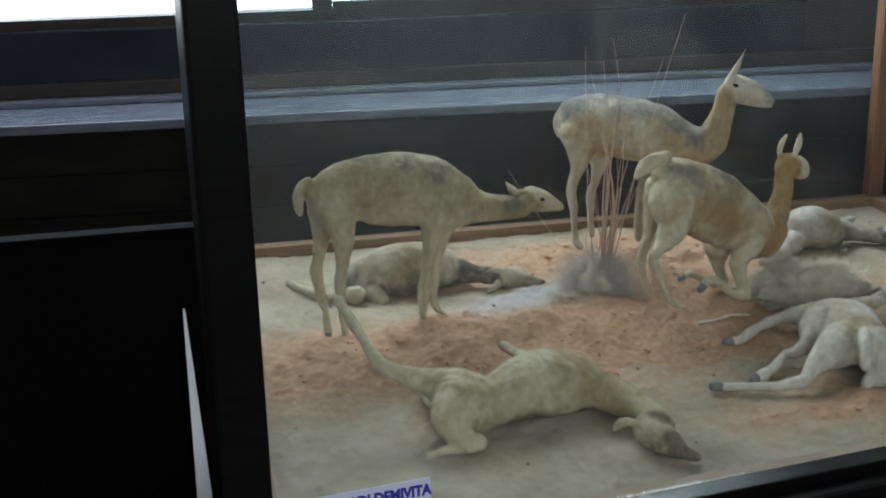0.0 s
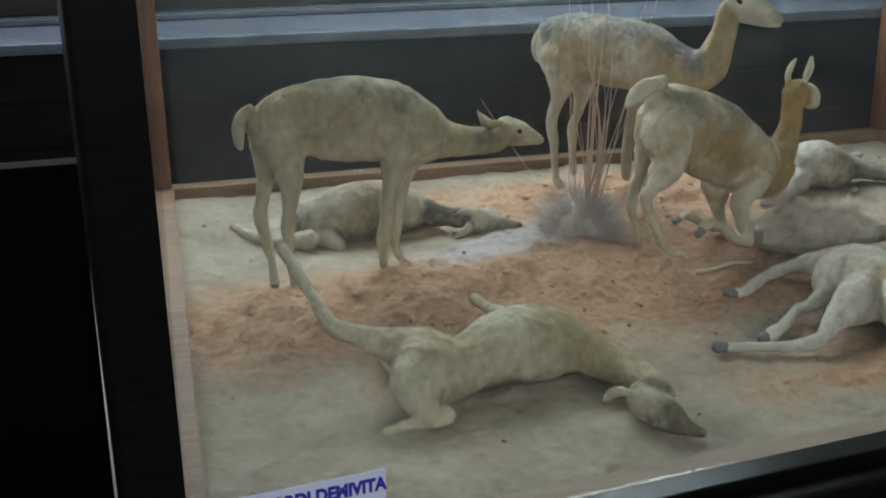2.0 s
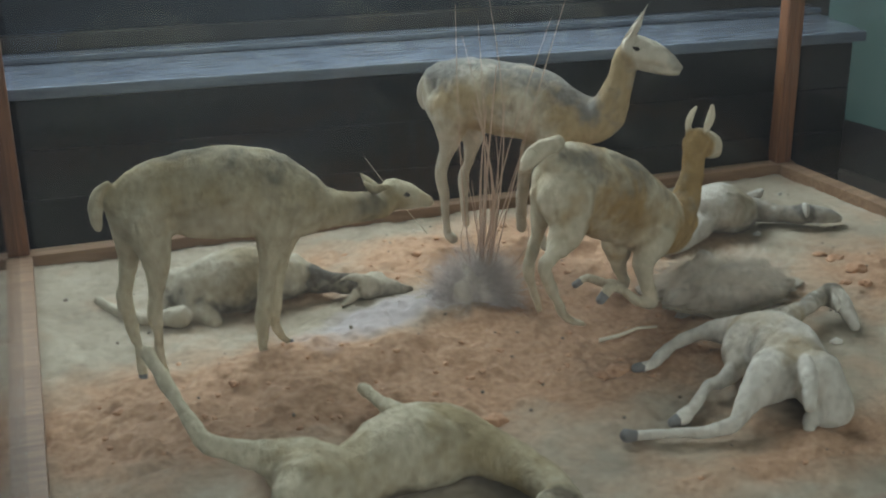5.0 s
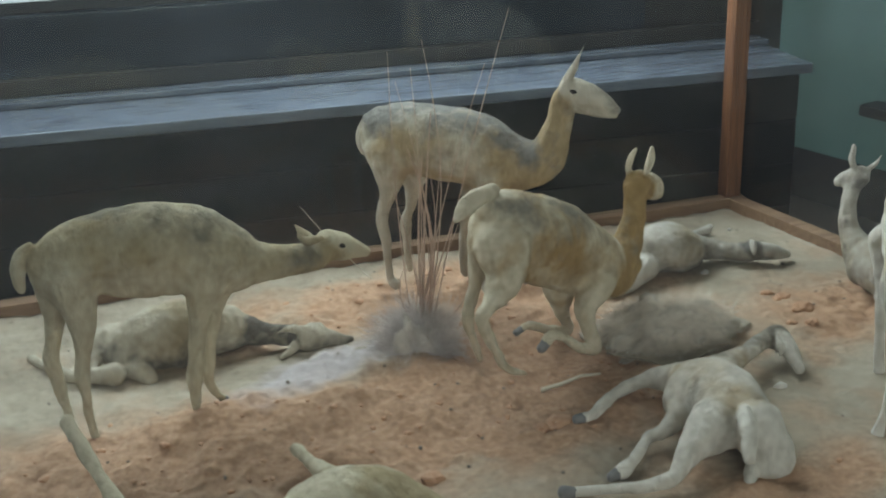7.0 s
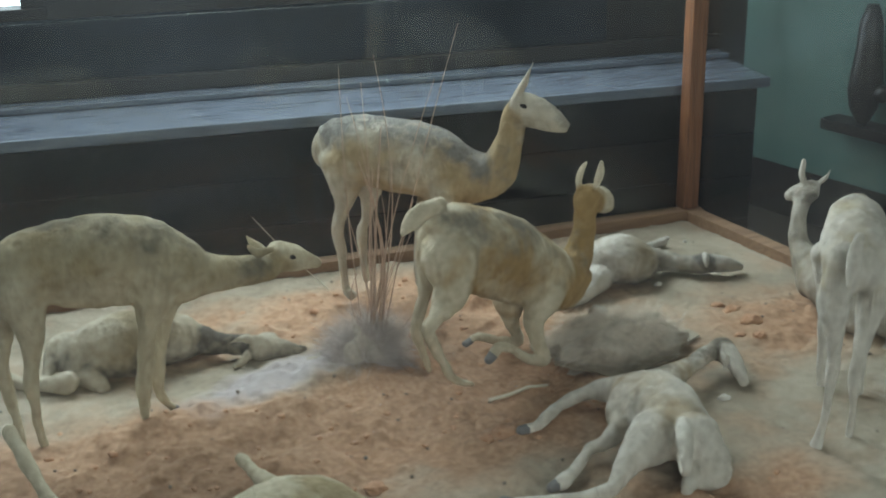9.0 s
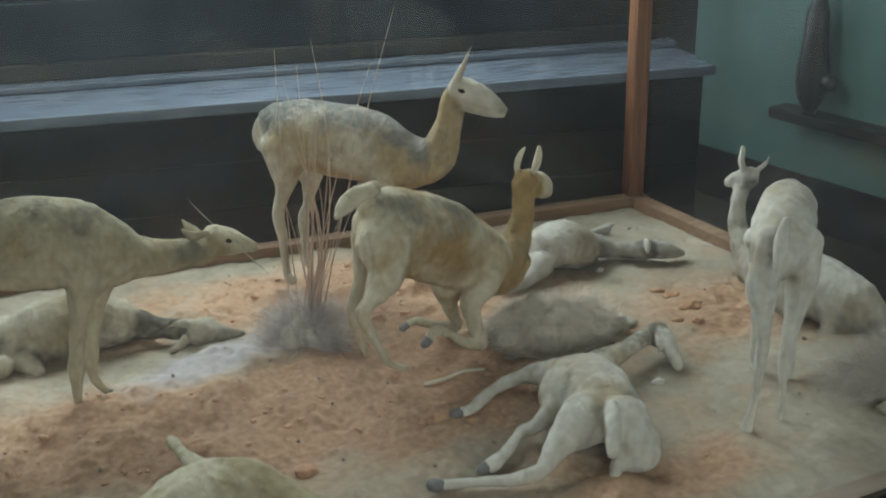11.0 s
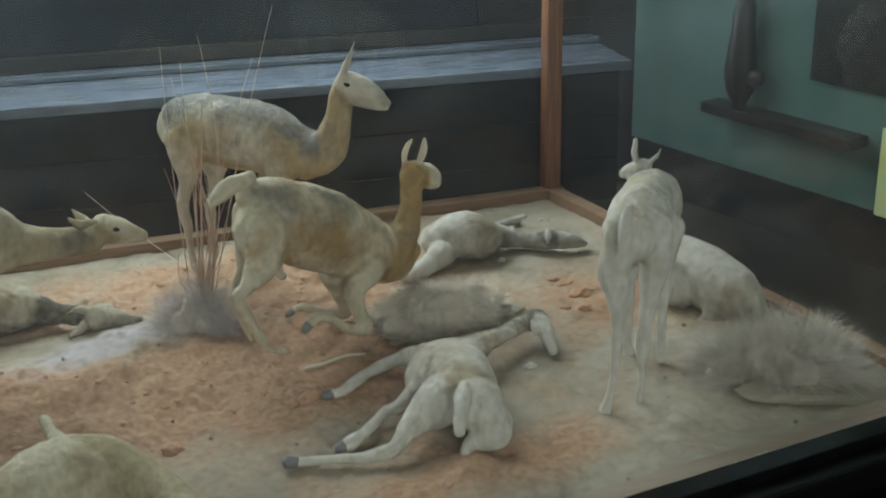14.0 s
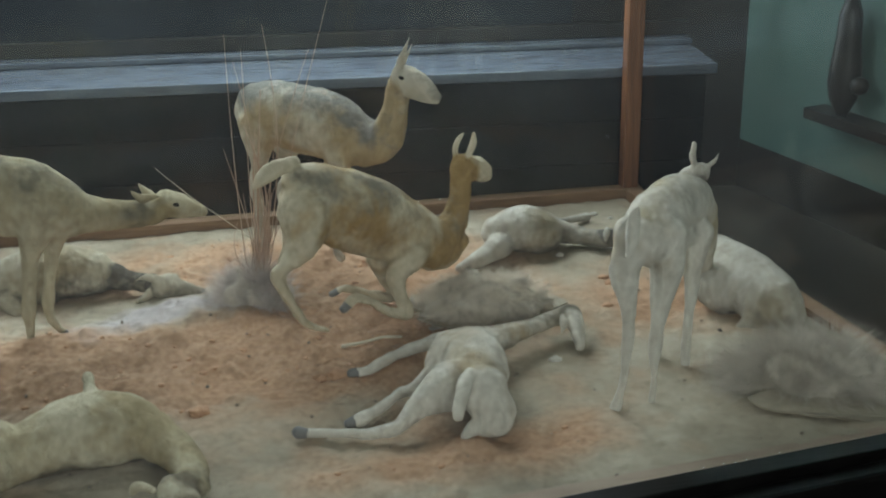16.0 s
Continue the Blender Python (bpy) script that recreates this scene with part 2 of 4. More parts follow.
structure("wall_east_dado", bar((2.79, 4.4), (4.19, -0.6), 0.06, 0.0, 0.2, 0.04, 0.0), DARK_WOOD, "dark base of the grey-green wall", "wall")
structure("wall_east_end", box(4.3, 4.5, -3.0, 0.2, 0.0, 3.3), PLASTER, "old cream plaster wall by the entrance", "wall")

# ---- the showcase ----
BASE = 0.35
BL, BR, FR, FL = (-0.18, 3.30), (2.00, 3.30), (2.25, 1.68), (-0.21, 1.27)
case = tagged(new("showcase"), "large museum showcase with black front frame and brown wooden posts", "showcase")


def prism(points, z0, z1):
    bm = bmesh.new()
    lo, hi = ([bm.verts.new((x, y, z)) for x, y in points] for z in (z0, z1))
    bm.faces.new(lo[::-1])
    bm.faces.new(hi)
    k = len(points)
    for i in range(k):
        bm.faces.new((lo[i], lo[(i + 1) % k], hi[(i + 1) % k], hi[i]))
    return bm


part("plinth", prism([(-0.22, 1.36), (2.24, 1.72), (2.05, 3.36), (-0.22, 3.36)], 0.0, BASE - 0.03), DARK_WOOD, case, "dark stained plinth")
part("rail", bar((-0.235, 3.325), (2.06, 3.325), 0.05, BASE - 0.03, BASE + 0.03), RAIL_WOOD, case, "pale brown wooden rail")
part("rail", bar((-0.205, 1.38), (-0.205, 3.298), 0.05, BASE - 0.03, BASE + 0.03), RAIL_WOOD, case, "pale brown wooden rail")
part("rail", bar((2.27, 1.70), (2.027, 3.298), 0.05, BASE - 0.03, BASE + 0.03), RAIL_WOOD, case, "pale brown wooden rail")
part("rail", bar((-0.18, 1.50), (2.24, 1.785), 0.05, BASE - 0.03, BASE + 0.006), PINK_WOOD, case, "pinkish worn dusty wooden rail")
part("post", box(1.997, 2.047, 3.31, 3.36, BASE + 0.03, 1.75, 0.004), POST_WOOD, case, "varnished brown corner post")
part("post", box(-0.235, -0.185, 3.31, 3.36, BASE + 0.03, 1.75, 0.004), POST_WOOD, case, "varnished brown corner post")
part("front_post", bar((-0.29, 1.315), (-0.21, 1.325), 0.08, 0.0, 1.75, 0.0, 0.008), BLACK_WOOD, case, "black lacquered front post")
front = part("front_rail", bar((-0.21, 1.312), (2.4, 1.651), 0.05, 0.38, 0.445, 0.0, 0.004), BLACK_WOOD, case, "black moulded front rail")
part("moulding", bar((-0.21, 1.312), (2.4, 1.651), 0.05, 0.30, 0.425, -0.05, 0.01), BLACK_WOOD, front)
part("moulding", bar((-0.21, 1.312), (2.4, 1.651), 0.06, 0.0, 0.37, -0.10, 0.012), BLACK_WOOD, front)
part("head_rail", bar((-0.29, 1.325), (2.4, 1.664), 0.06, 1.75, 1.82), BLACK_WOOD, case)
part("head_rail", bar((-0.245, 3.335), (2.06, 3.335), 0.06, 1.75, 1.82), POST_WOOD, case)


def pane(a, b, z0, z1):
    ob = part("pane", bar(a, b, 0.006, z0, z1, 0.0, 0.0), GLASS, case, "dusty clear glass pane")
    ob.visible_shadow = False
    return ob


pane((-0.205, 1.338), (2.36, 1.671), 0.447, 1.75)
pane((-0.17, 3.33), (1.98, 3.33), BASE + 0.03, 1.75)
pane((2.05, 3.295), (2.285, 1.72), BASE + 0.03, 1.75)
pane((-0.215, 3.295), (-0.215, 1.38), BASE + 0.03, 1.75)


# ---- sand ----
def value_noise(x, y, seed):
    rng = np.random.RandomState(seed)
    g = rng.rand(64, 64)
    xi, yi = np.floor(x).astype(int), np.floor(y).astype(int)
    u, v = x - xi, y - yi
    u, v = u * u * (3 - 2 * u), v * v * (3 - 2 * v)
    at = lambda i, j: g[i % 64, j % 64]
    return (at(xi, yi) * (1 - u) + at(xi + 1, yi) * u) * (1 - v) + (at(xi, yi + 1) * (1 - u) + at(xi + 1, yi + 1) * u) * v


def fbm(x, y, scale, seed, octaves=4):
    total, amp, s = 0.0, 1.0, scale
    for i in range(octaves):
        total = total + amp * (value_noise(x * s, y * s, seed + i) - 0.5)
        amp, s = amp * 0.5, s * 2.03
    return total


def blob(x, y, cx, cy, rx, ry, turn=0.0):
    c, s = math.cos(turn), math.sin(turn)
    u, v = (x - cx) * c + (y - cy) * s, -(x - cx) * s + (y - cy) * c
    return np.exp(-((u / rx) ** 2 + (v / ry) ** 2))


def red_sand(x, y):
    """Where the reddish sand lies."""
    return (blob(x, y, 0.26, 2.40, 0.44, 0.21, 0.05) + blob(x, y, 0.95, 2.40, 0.30, 0.22) + blob(x, y, 0.85, 3.0, 0.55, 0.20)
            + blob(x, y, 1.15, 2.85, 0.22, 0.25) + 0.95 * blob(x, y, 1.22, 1.86, 0.36, 0.09, 0.1) + 0.48 * blob(x, y, 0.85, 2.4, 0.9, 0.5) + 0.85 * blob(x, y, -0.05, 2.35, 0.19, 0.12, 0.3) + 0.9 * blob(x, y, 1.9, 2.55, 0.28, 0.2) - 0.8 * blob(x, y, 0.52, 2.68, 0.22, 0.09))


def sand_height(x, y):
    clods = np.clip(red_sand(x, y), 0, 1)
    h = 0.008 * fbm(x, y, 7, 3) + 0.0055 * fbm(x, y, 34, 11, 3)
    h += clods * (0.028 * fbm(x, y, 10, 21, 4) + 0.020 * np.maximum(fbm(x, y, 18, 61, 2) - 0.1, 0) + 0.004)
    h += 0.022 * blob(x, y, 0.30, 2.52, 0.35, 0.12) + 0.03 * blob(x, y, 0.80, 2.62, 0.20, 0.14)
    heap = blob(x, y, 0.60, 2.66, 0.26, 0.10, 0.3)
    h += heap * (0.016 + 0.030 * fbm(x, y, 15, 71, 3))
    h += 0.012 * blob(x, y, 0.95, 3.05, 0.40, 0.16) + 0.03 * blob(x, y, 2.05, 2.1, 0.16, 0.22)
    return h


def sand():
    nx, ny = 520, 360
    u, v = np.meshgrid(np.linspace(0, 1, nx), np.linspace(0, 1, ny), indexing="ij")
    x = (1 - v) * (-0.18 + 2.41 * u) + v * (-0.18 + 2.18 * u)
    y = (1 - v) * (1.51 + 0.285 * u) + v * 3.30
    z = BASE + sand_height(x, y)
    verts = np.stack([x, y, z], -1).reshape(-1, 3)
    i = (np.arange(nx - 1)[:, None] * ny + np.arange(ny - 1)[None]).ravel()
    faces = np.stack([i, i + ny, i + ny + 1, i + 1], -1)
    me = bpy.data.meshes.new("sand")
    me.from_pydata(verts.tolist(), [], faces.tolist())
    me.polygons.foreach_set("use_smooth", [True] * len(me.polygons))
    at = me.attributes.new("red", "FLOAT", "POINT")
    m = np.clip(red_sand(x, y) + 0.55 * fbm(x, y, 9, 31) - 0.05, 0, 1)
    at.data.foreach_set("value", m.ravel().astype(np.float32))
    at = me.attributes.new("dusty", "FLOAT", "POINT")
    d = np.clip(blob(x, y, 0.60, 2.66, 0.26, 0.10, 0.3) * 1.3 + 0.4 * fbm(x, y, 12, 51), 0, 1)
    at.data.foreach_set("value", d.ravel().astype(np.float32))
    me.materials.append(SAND)
    return tagged(new("ground", me), "grey dusty ground with patches of reddish clodded sand", "sand", kind="structure")


SAND = material("dusty_sand", (0.4, 0.36, 0.28), 0.95)
SAND.node_tree.nodes["Principled BSDF"].inputs["Specular IOR Level"].default_value = 0.15
reds = SAND.node_tree.nodes.new("ShaderNodeAttribute")
reds.attribute_name = "red"
dusts = SAND.node_tree.nodes.new("ShaderNodeAttribute")
dusts.attribute_name = "dusty"
n1, n2, n3 = noise_at(SAND, 5.0, 6, 0.65), noise_at(SAND, 60.0, 5, 0.7), noise_at(SAND, 300.0, 2, 0.6)
g = ramp(SAND, [(0.3, (0.28, 0.235, 0.175)), (0.5, (0.40, 0.345, 0.265)), (0.72, (0.50, 0.44, 0.35))])
wire(SAND, n1, 0, g, 0)
q = ramp(SAND, [(0.3, (0.375, 0.20, 0.112)), (0.7, (0.56, 0.335, 0.205))])
wire(SAND, n2, 0, q, 0)
rm = ramp(SAND, [(0.1, (0, 0, 0)), (0.8, (0.8, 0.8, 0.8))])
wire(SAND, reds, "Fac", rm, 0)
c = mix(SAND, rm.outputs[0], g.outputs[0], q.outputs[0])
dm = ramp(SAND, [(0.3, (0, 0, 0)), (0.9, (0.8, 0.8, 0.8))])
wire(SAND, dusts, "Fac", dm, 0)
c = mix(SAND, dm.outputs[0], c, (0.45, 0.405, 0.415))
f = ramp(SAND, [(0.3, (0.78, 0.78, 0.78)), (0.7, (1.08, 1.08, 1.08))])
wire(SAND, n3, 0, f, 0)
x = SAND.node_tree.nodes.new("ShaderNodeMix")
x.data_type, x.blend_type = "RGBA", "MULTIPLY"
x.inputs[0].default_value = 0.6
SAND.node_tree.links.new(c, x.inputs[6])
wire(SAND, f, 0, x, 7)
base_from(SAND, x.outputs[2])
f2 = ramp(SAND, [(0.32, (0.72, 0.71, 0.69)), (0.66, (1.1, 1.1, 1.1))])
wire(SAND, n2, 0, f2, 0)
x2 = SAND.node_tree.nodes.new("ShaderNodeMix")
x2.data_type, x2.blend_type = "RGBA", "MULTIPLY"
x2.inputs[0].default_value = 0.55
SAND.node_tree.links.new(x.outputs[2], x2.inputs[6])
wire(SAND, f2, 0, x2, 7)
base_from(SAND, x2.outputs[2])
bump(SAND, n2.outputs[0], 0.55, 0.007)
sand()


# ---- model animals ----
def surface_nets(field, origin, step):
    """A closed quad mesh where the field changes sign."""
    inside = field < 0
    sl = lambda a, i, j, k: a[i:a.shape[0] - 1 + i, j:a.shape[1] - 1 + j, k:a.shape[2] - 1 + k]
    offs = [(i, j, k) for i in (0, 1) for j in (0, 1) for k in (0, 1)]
    count = sum(sl(inside, *o).astype(np.int8) for o in offs)
    mixed = (count > 0) & (count < 8)
    cells = np.argwhere(mixed)
    ids = np.full(mixed.shape, -1)
    ids[mixed] = np.arange(len(cells))
    corner = {o: field[cells[:, 0] + o[0], cells[:, 1] + o[1], cells[:, 2] + o[2]] for o in offs}
    total, hits = np.zeros((len(cells), 3)), np.zeros(len(cells))
    for o in offs:
        for ax in range(3):
            if o[ax] == 0:
                p = tuple(1 if i == ax else o[i] for i in range(3))
                a, b = corner[o], corner[p]
                cross = (a < 0) != (b < 0)
                t = np.where(cross, a / np.where(cross, a - b, 1), 0)
                pt = np.array(o, float)[None].repeat(len(cells), 0)
                pt[:, ax] = t
                total[cross] += pt[cross]
                hits[cross] += 1
    verts = (cells + total / hits[:, None]) * step + origin
    quads = []
    for ax in range(3):
        b, c = [i for i in range(3) if i != ax]
        lo, hi = [slice(None)] * 3, [slice(None)] * 3
        lo[ax], hi[ax] = slice(0, -1), slice(1, None)
        a0, a1 = inside[tuple(lo)], inside[tuple(hi)]
        e = np.argwhere(a0 != a1)
        e = e[(e[:, b] > 0) & (e[:, c] > 0) & (e[:, b] < field.shape[b] - 1) & (e[:, c] < field.shape[c] - 1)]
        quad = []
        for db, dc in ((1, 1), (0, 1), (0, 0), (1, 0)):
            k = e.copy()
            k[:, b] -= db
            k[:, c] -= dc
            quad.append(ids[k[:, 0], k[:, 1], k[:, 2]])
        quad = np.stack(quad, -1)
        flip = a0[e[:, 0], e[:, 1], e[:, 2]] == (ax == 1)
        quad[flip] = quad[flip][:, ::-1]
        quads.append(quad)
    return verts, np.concatenate(quads)


def grain(p, scale, seed):
    """Smooth noise in space, about -0.5 to 0.5."""
    g = np.random.RandomState(seed).rand(32, 32, 32)
    q = p * scale
    i = np.floor(q).astype(int)
    t = q - i
    t = t * t * (3 - 2 * t)
    total = 0.0
    for a in (0, 1):
        for b in (0, 1):
            for c in (0, 1):
                w = (t[:, 0] if a else 1 - t[:, 0]) * (t[:, 1] if b else 1 - t[:, 1]) * (t[:, 2] if c else 1 - t[:, 2])
                total = total + w * g[(i[:, 0] + a) % 32, (i[:, 1] + b) % 32, (i[:, 2] + c) % 32]
    return total - 0.5


def spline(chain, cuts=4):
    """The chain's joints with smooth steps between them."""
    p = np.array(chain, float)
    e = np.concatenate([[2 * p[0] - p[1]], p, [2 * p[-1] - p[-2]]])
    out = []
    for i in range(len(p) - 1):
        a, b, c, d = e[i:i + 4]
        for j in range(cuts):
            t = j / cuts
            out.append(0.5 * (2 * b + (c - a) * t + (2 * a - 5 * b + 4 * c - d) * t * t + (3 * b - a - 3 * c + d) * t ** 3))
    out.append(p[-1])
    out = np.array(out)
    out[:, 3] = np.maximum(out[:, 3], 0.0025)
    return out


def model_animal(name, figure, mats, label, hooved=(), eyes=(), blend=0.013, step=0.0034, seed=1):
    """A figure's limbs are chains of joints (x, y, z, radius), melted into one skin; ears are flattened."""
    limbs = list(figure.values())
    hooves = [(*figure[k][-1][:3], figure[k][-1][3] + 0.008) for k in hooved]
    ahead = np.array(figure["head"][1][:3]) - np.array(figure["head"][0][:3])
    joints = np.array([p for c in limbs for p in c])
    lo = (joints[:, :3] - joints[:, 3:]).min(0) - 0.03
    hi = (joints[:, :3] + joints[:, 3:]).max(0) + 0.03
    size = np.ceil((hi - lo) / step).astype(int)
    field = np.full(size, 1.0, np.float32)
    axes = [lo[i] + step * np.arange(size[i]) for i in range(3)]
    for limb, chain in figure.items():
        path = spline(chain)
        thin = None
        if limb.startswith("ear"):
            along = path[-1, :3] - path[0, :3]
            thin = ahead - along * (ahead @ along) / (along @ along)
            thin = thin / max(np.linalg.norm(thin), 1e-6)
        pad = path[:, 3].max() + 0.035
        w = [slice(max(0, int((path[:, i].min() - pad - lo[i]) / step)), int((path[:, i].max() + pad - lo[i]) / step) + 1) for i in range(3)]
        X, Y, Z = np.meshgrid(axes[0][w[0]], axes[1][w[1]], axes[2][w[2]], indexing="ij")
        dist = np.full(X.shape, 1.0)
        for p, q in zip(path, path[1:]):
            a, d = p[:3], q[:3] - p[:3]
            t = np.clip(((X - a[0]) * d[0] + (Y - a[1]) * d[1] + (Z - a[2]) * d[2]) / max(d @ d, 1e-9), 0, 1)
            u, v, w3 = X - a[0] - t * d[0], Y - a[1] - t * d[1], Z - a[2] - t * d[2]
            square = u * u + v * v + w3 * w3
            if thin is not None:
                square = square + 0.7 * (u * thin[0] + v * thin[1] + w3 * thin[2]) ** 2
            dist = np.minimum(dist, np.sqrt(square) - (p[3] + (q[3] - p[3]) * t))
        old = field[w[0], w[1], w[2]]
        k = min(blend, 0.6 * path[:, 3].max())
        h = np.clip(0.5 + 0.5 * (old - dist) / k, 0, 1)
        field[w[0], w[1], w[2]] = old * (1 - h) + dist * h - k * h * (1 - h)
    verts, faces = surface_nets(field, lo, step)
    normal = np.zeros_like(verts)
    face = np.cross(verts[faces[:, 2]] - verts[faces[:, 0]], verts[faces[:, 3]] - verts[faces[:, 1]])
    for i in range(4):
        np.add.at(normal, faces[:, i], face)
    normal /= np.maximum(np.linalg.norm(normal, axis=1), 1e-12)[:, None]
    relief = 0.008 * grain(verts, 12, seed) + 0.006 * grain(verts * (1, 1, 0.7), 34, seed + 1) + 0.0030 * grain(verts * (1, 1, 0.7), 85, seed + 2)
    verts = verts + normal * relief[:, None]
    verts[:, 2] = np.maximum(verts[:, 2], BASE - 0.01)
    me = bpy.data.meshes.new(name)
    me.from_pydata(verts.tolist(), [], faces.tolist())
    for m in mats:
        me.materials.append(m)
    mid = verts[faces].mean(1)
    slot = np.zeros(len(faces), np.int32)
    for x, y, z, rad in hooves:
        slot[((mid - (x, y, z)) ** 2).sum(1) < rad * rad] = 1
    for x, y, z, rad in eyes:
        slot[((mid - (x, y, z)) ** 2).sum(1) < rad * rad] = 2
    trunk, throat = spline(figure["trunk"], 12), spline(figure["neck"], 16)[8:]
    gap = np.linalg.norm(verts[:, None, :] - trunk[None, :, :3], axis=2) / trunk[None, :, 3]
    best = gap.argmin(1)
    rise = (verts[:, 2] - trunk[best, 2]) / trunk[best, 3]
    back = np.clip(rise, -1, 1) * np.clip(1.8 - gap.min(1), 0, 1)
    at = me.attributes.new("back", "FLOAT", "POINT")
    at.data.foreach_set("value", (0.5 + 0.5 * back).astype(np.float32))
    near = (np.linalg.norm(verts[:, None, :] - throat[None, :, :3], axis=2) / throat[None, :, 3]).min(1)
    at = me.attributes.new("neck", "FLOAT", "POINT")
    at.data.foreach_set("value", np.clip(2.2 - 1.2 * near, 0, 1).astype(np.float32))
    away = np.clip((gap.min(1) - 1.25) / 0.8, 0, 1) * np.clip((near - 1.3) / 0.7, 0, 1)
    at = me.attributes.new("legs", "FLOAT", "POINT")
    at.data.foreach_set("value", away.astype(np.float32))
    skull = spline(figure["head"], 12)
    near = (np.linalg.norm(verts[:, None, :] - skull[None, :, :3], axis=2) / skull[None, :, 3]).min(1)
    at = me.attributes.new("head", "FLOAT", "POINT")
    at.data.foreach_set("value", np.clip(2.4 - 1.4 * near, 0, 1).astype(np.float32))
    me.polygons.foreach_set("material_index", slot)
    me.polygons.foreach_set("use_smooth", [True] * len(faces))
    me.update()
    return tagged(new(name, me), label, "model animal", "model animals in the showcase")


def eyes_of(head, rise=0.35, at=0.45, out=0.95, size=0.0046):
    """Both eyes of a head, a chain from the skull to the muzzle."""
    a, b = Vector(head[0][:3]), Vector(head[1][:3])
    d = (b - a).normalized()
    side = d.cross(Vector((0, 0, 1))).normalized()
    up = side.cross(d)
    rad = head[0][3] * (1 - at) + head[1][3] * at
    return [(*(a.lerp(b, at) + d * shift + rad * out * (side * k * math.cos(rise) + up * math.sin(rise))), size) for k in (1, -1) for shift in (-0.004, 0.0, 0.004)]


FUR_OLIVE = fur("olive_dusty_coat", (0.52, 0.465, 0.34), (0.37, 0.30, 0.18), (0.20, 0.18, 0.14), 0.58, 0.5, 0.3, 0.5, 0.1)
FUR_CREAM = fur("cream_dusty_coat", (0.60, 0.55, 0.455), (0.43, 0.33, 0.20), (0.20, 0.195, 0.188), 0.56, 0.58, -0.4, 1.3, 0.8, 0.3)
FUR_TAN = fur("tan_dusty_coat", (0.63, 0.56, 0.425), (0.38, 0.255, 0.115), (0.25, 0.23, 0.19), 0.60, 0.36, 0.1, 0.8, 0.75)
FUR_PALE = fur("pale_olive_coat", (0.60, 0.54, 0.405), (0.41, 0.335, 0.205), (0.15, 0.125, 0.09), 0.48, 0.54, 0.2, -1.1, 0.1, 0.6)
FUR_WHITE = fur("whitish_dusty_coat", (0.70, 0.665, 0.60), (0.51, 0.43, 0.30), (0.42, 0.395, 0.35), 0.40, 0.28, 0.3, 0.2, 0.3)
FUR_BONE = fur("whitish_coat_with_dark_neck", (0.70, 0.665, 0.595), (0.50, 0.41, 0.29), (0.19, 0.168, 0.135), 0.38, 0.28, 0.2, 0.2, 0.2, 0.6, 0.5)
FUR_ASH = fur("ash_grey_coat", (0.54, 0.51, 0.455), (0.40, 0.34, 0.25), (0.17, 0.16, 0.15), 0.42, 0.56, 0.1, -0.9, 0.1, 0.3, 0.2)
FUR_GREY = fur("grey_dusty_coat", (0.50, 0.45, 0.36), (0.35, 0.29, 0.195), (0.115, 0.105, 0.095), 0.5, 0.56, 0.2, -1.1, 0.1, 0.6, 0.4)

grazing = {}
grazing["trunk"] = [(0.02, 2.575, 0.752, 0.0324), (0.075, 2.575, 0.759, 0.0582), (0.151, 2.575, 0.758, 0.0772), (0.234, 2.575, 0.757, 0.0802), (0.317, 2.575, 0.738, 0.0738), (0.375, 2.575, 0.707, 0.06)]
grazing["neck"] = [(0.367, 2.575, 0.695, 0.0529), (0.433, 2.605, 0.672, 0.0416), (0.507, 2.645, 0.648, 0.0338), (0.578, 2.675, 0.637, 0.0318)]
grazing["head"] = [(0.609, 2.69, 0.651, 0.0358), (0.647, 2.697, 0.64, 0.0296), (0.68, 2.703, 0.627, 0.0181), (0.698, 2.705, 0.619, 0.0104)]
grazing["ear_far"] = [(0.595, 2.715, 0.653, 0.009), (0.571, 2.725, 0.667, 0.0129), (0.549, 2.725, 0.696, 0.0032)]
grazing["ear_near"] = [(0.59, 2.66, 0.683, 0.0088), (0.558, 2.65, 0.684, 0.0113), (0.536, 2.645, 0.702, 0.0031)]
grazing["belly"] = [(0.125, 2.575, 0.717, 0.0517), (0.195, 2.575, 0.705, 0.0544), (0.267, 2.575, 0.698, 0.0548), (0.34, 2.575, 0.691, 0.0432)]
grazing["rump"] = [(0.016, 2.575, 0.744, 0.0302), (0.03, 2.575, 0.71, 0.0397), (0.054, 2.575, 0.685, 0.0422)]
grazing["tail"] = [(-0.005, 2.575, 0.783, 0.0092), (-0.023, 2.575, 0.763, 0.0127), (-0.033, 2.575, 0.728, 0.0127), (-0.031, 2.575, 0.696, 0.007)]
grazing["hind_near"] = [(0.064, 2.555, 0.724, 0.058), (0.068, 2.545, 0.668, 0.0408), (0.072, 2.54, 0.608, 0.0256), (0.066, 2.54, 0.552, 0.0159), (0.06, 2.54, 0.514, 0.017), (0.062, 2.54, 0.469, 0.012), (0.061, 2.545, 0.422, 0.0091), (0.067, 2.545, 0.368, 0.0081)]
grazing["hind_far"] = [(0.031, 2.605, 0.684, 0.0402), (0.026, 2.605, 0.622, 0.0209), (0.015, 2.605, 0.569, 0.0141), (0.004, 2.605, 0.529, 0.0152), (0.013, 2.6, 0.471, 0.0113), (0.021, 2.575, 0.421, 0.0092), (0.024, 2.555, 0.369, 0.0081), (0.023, 2.55, 0.357, 0.0102)]
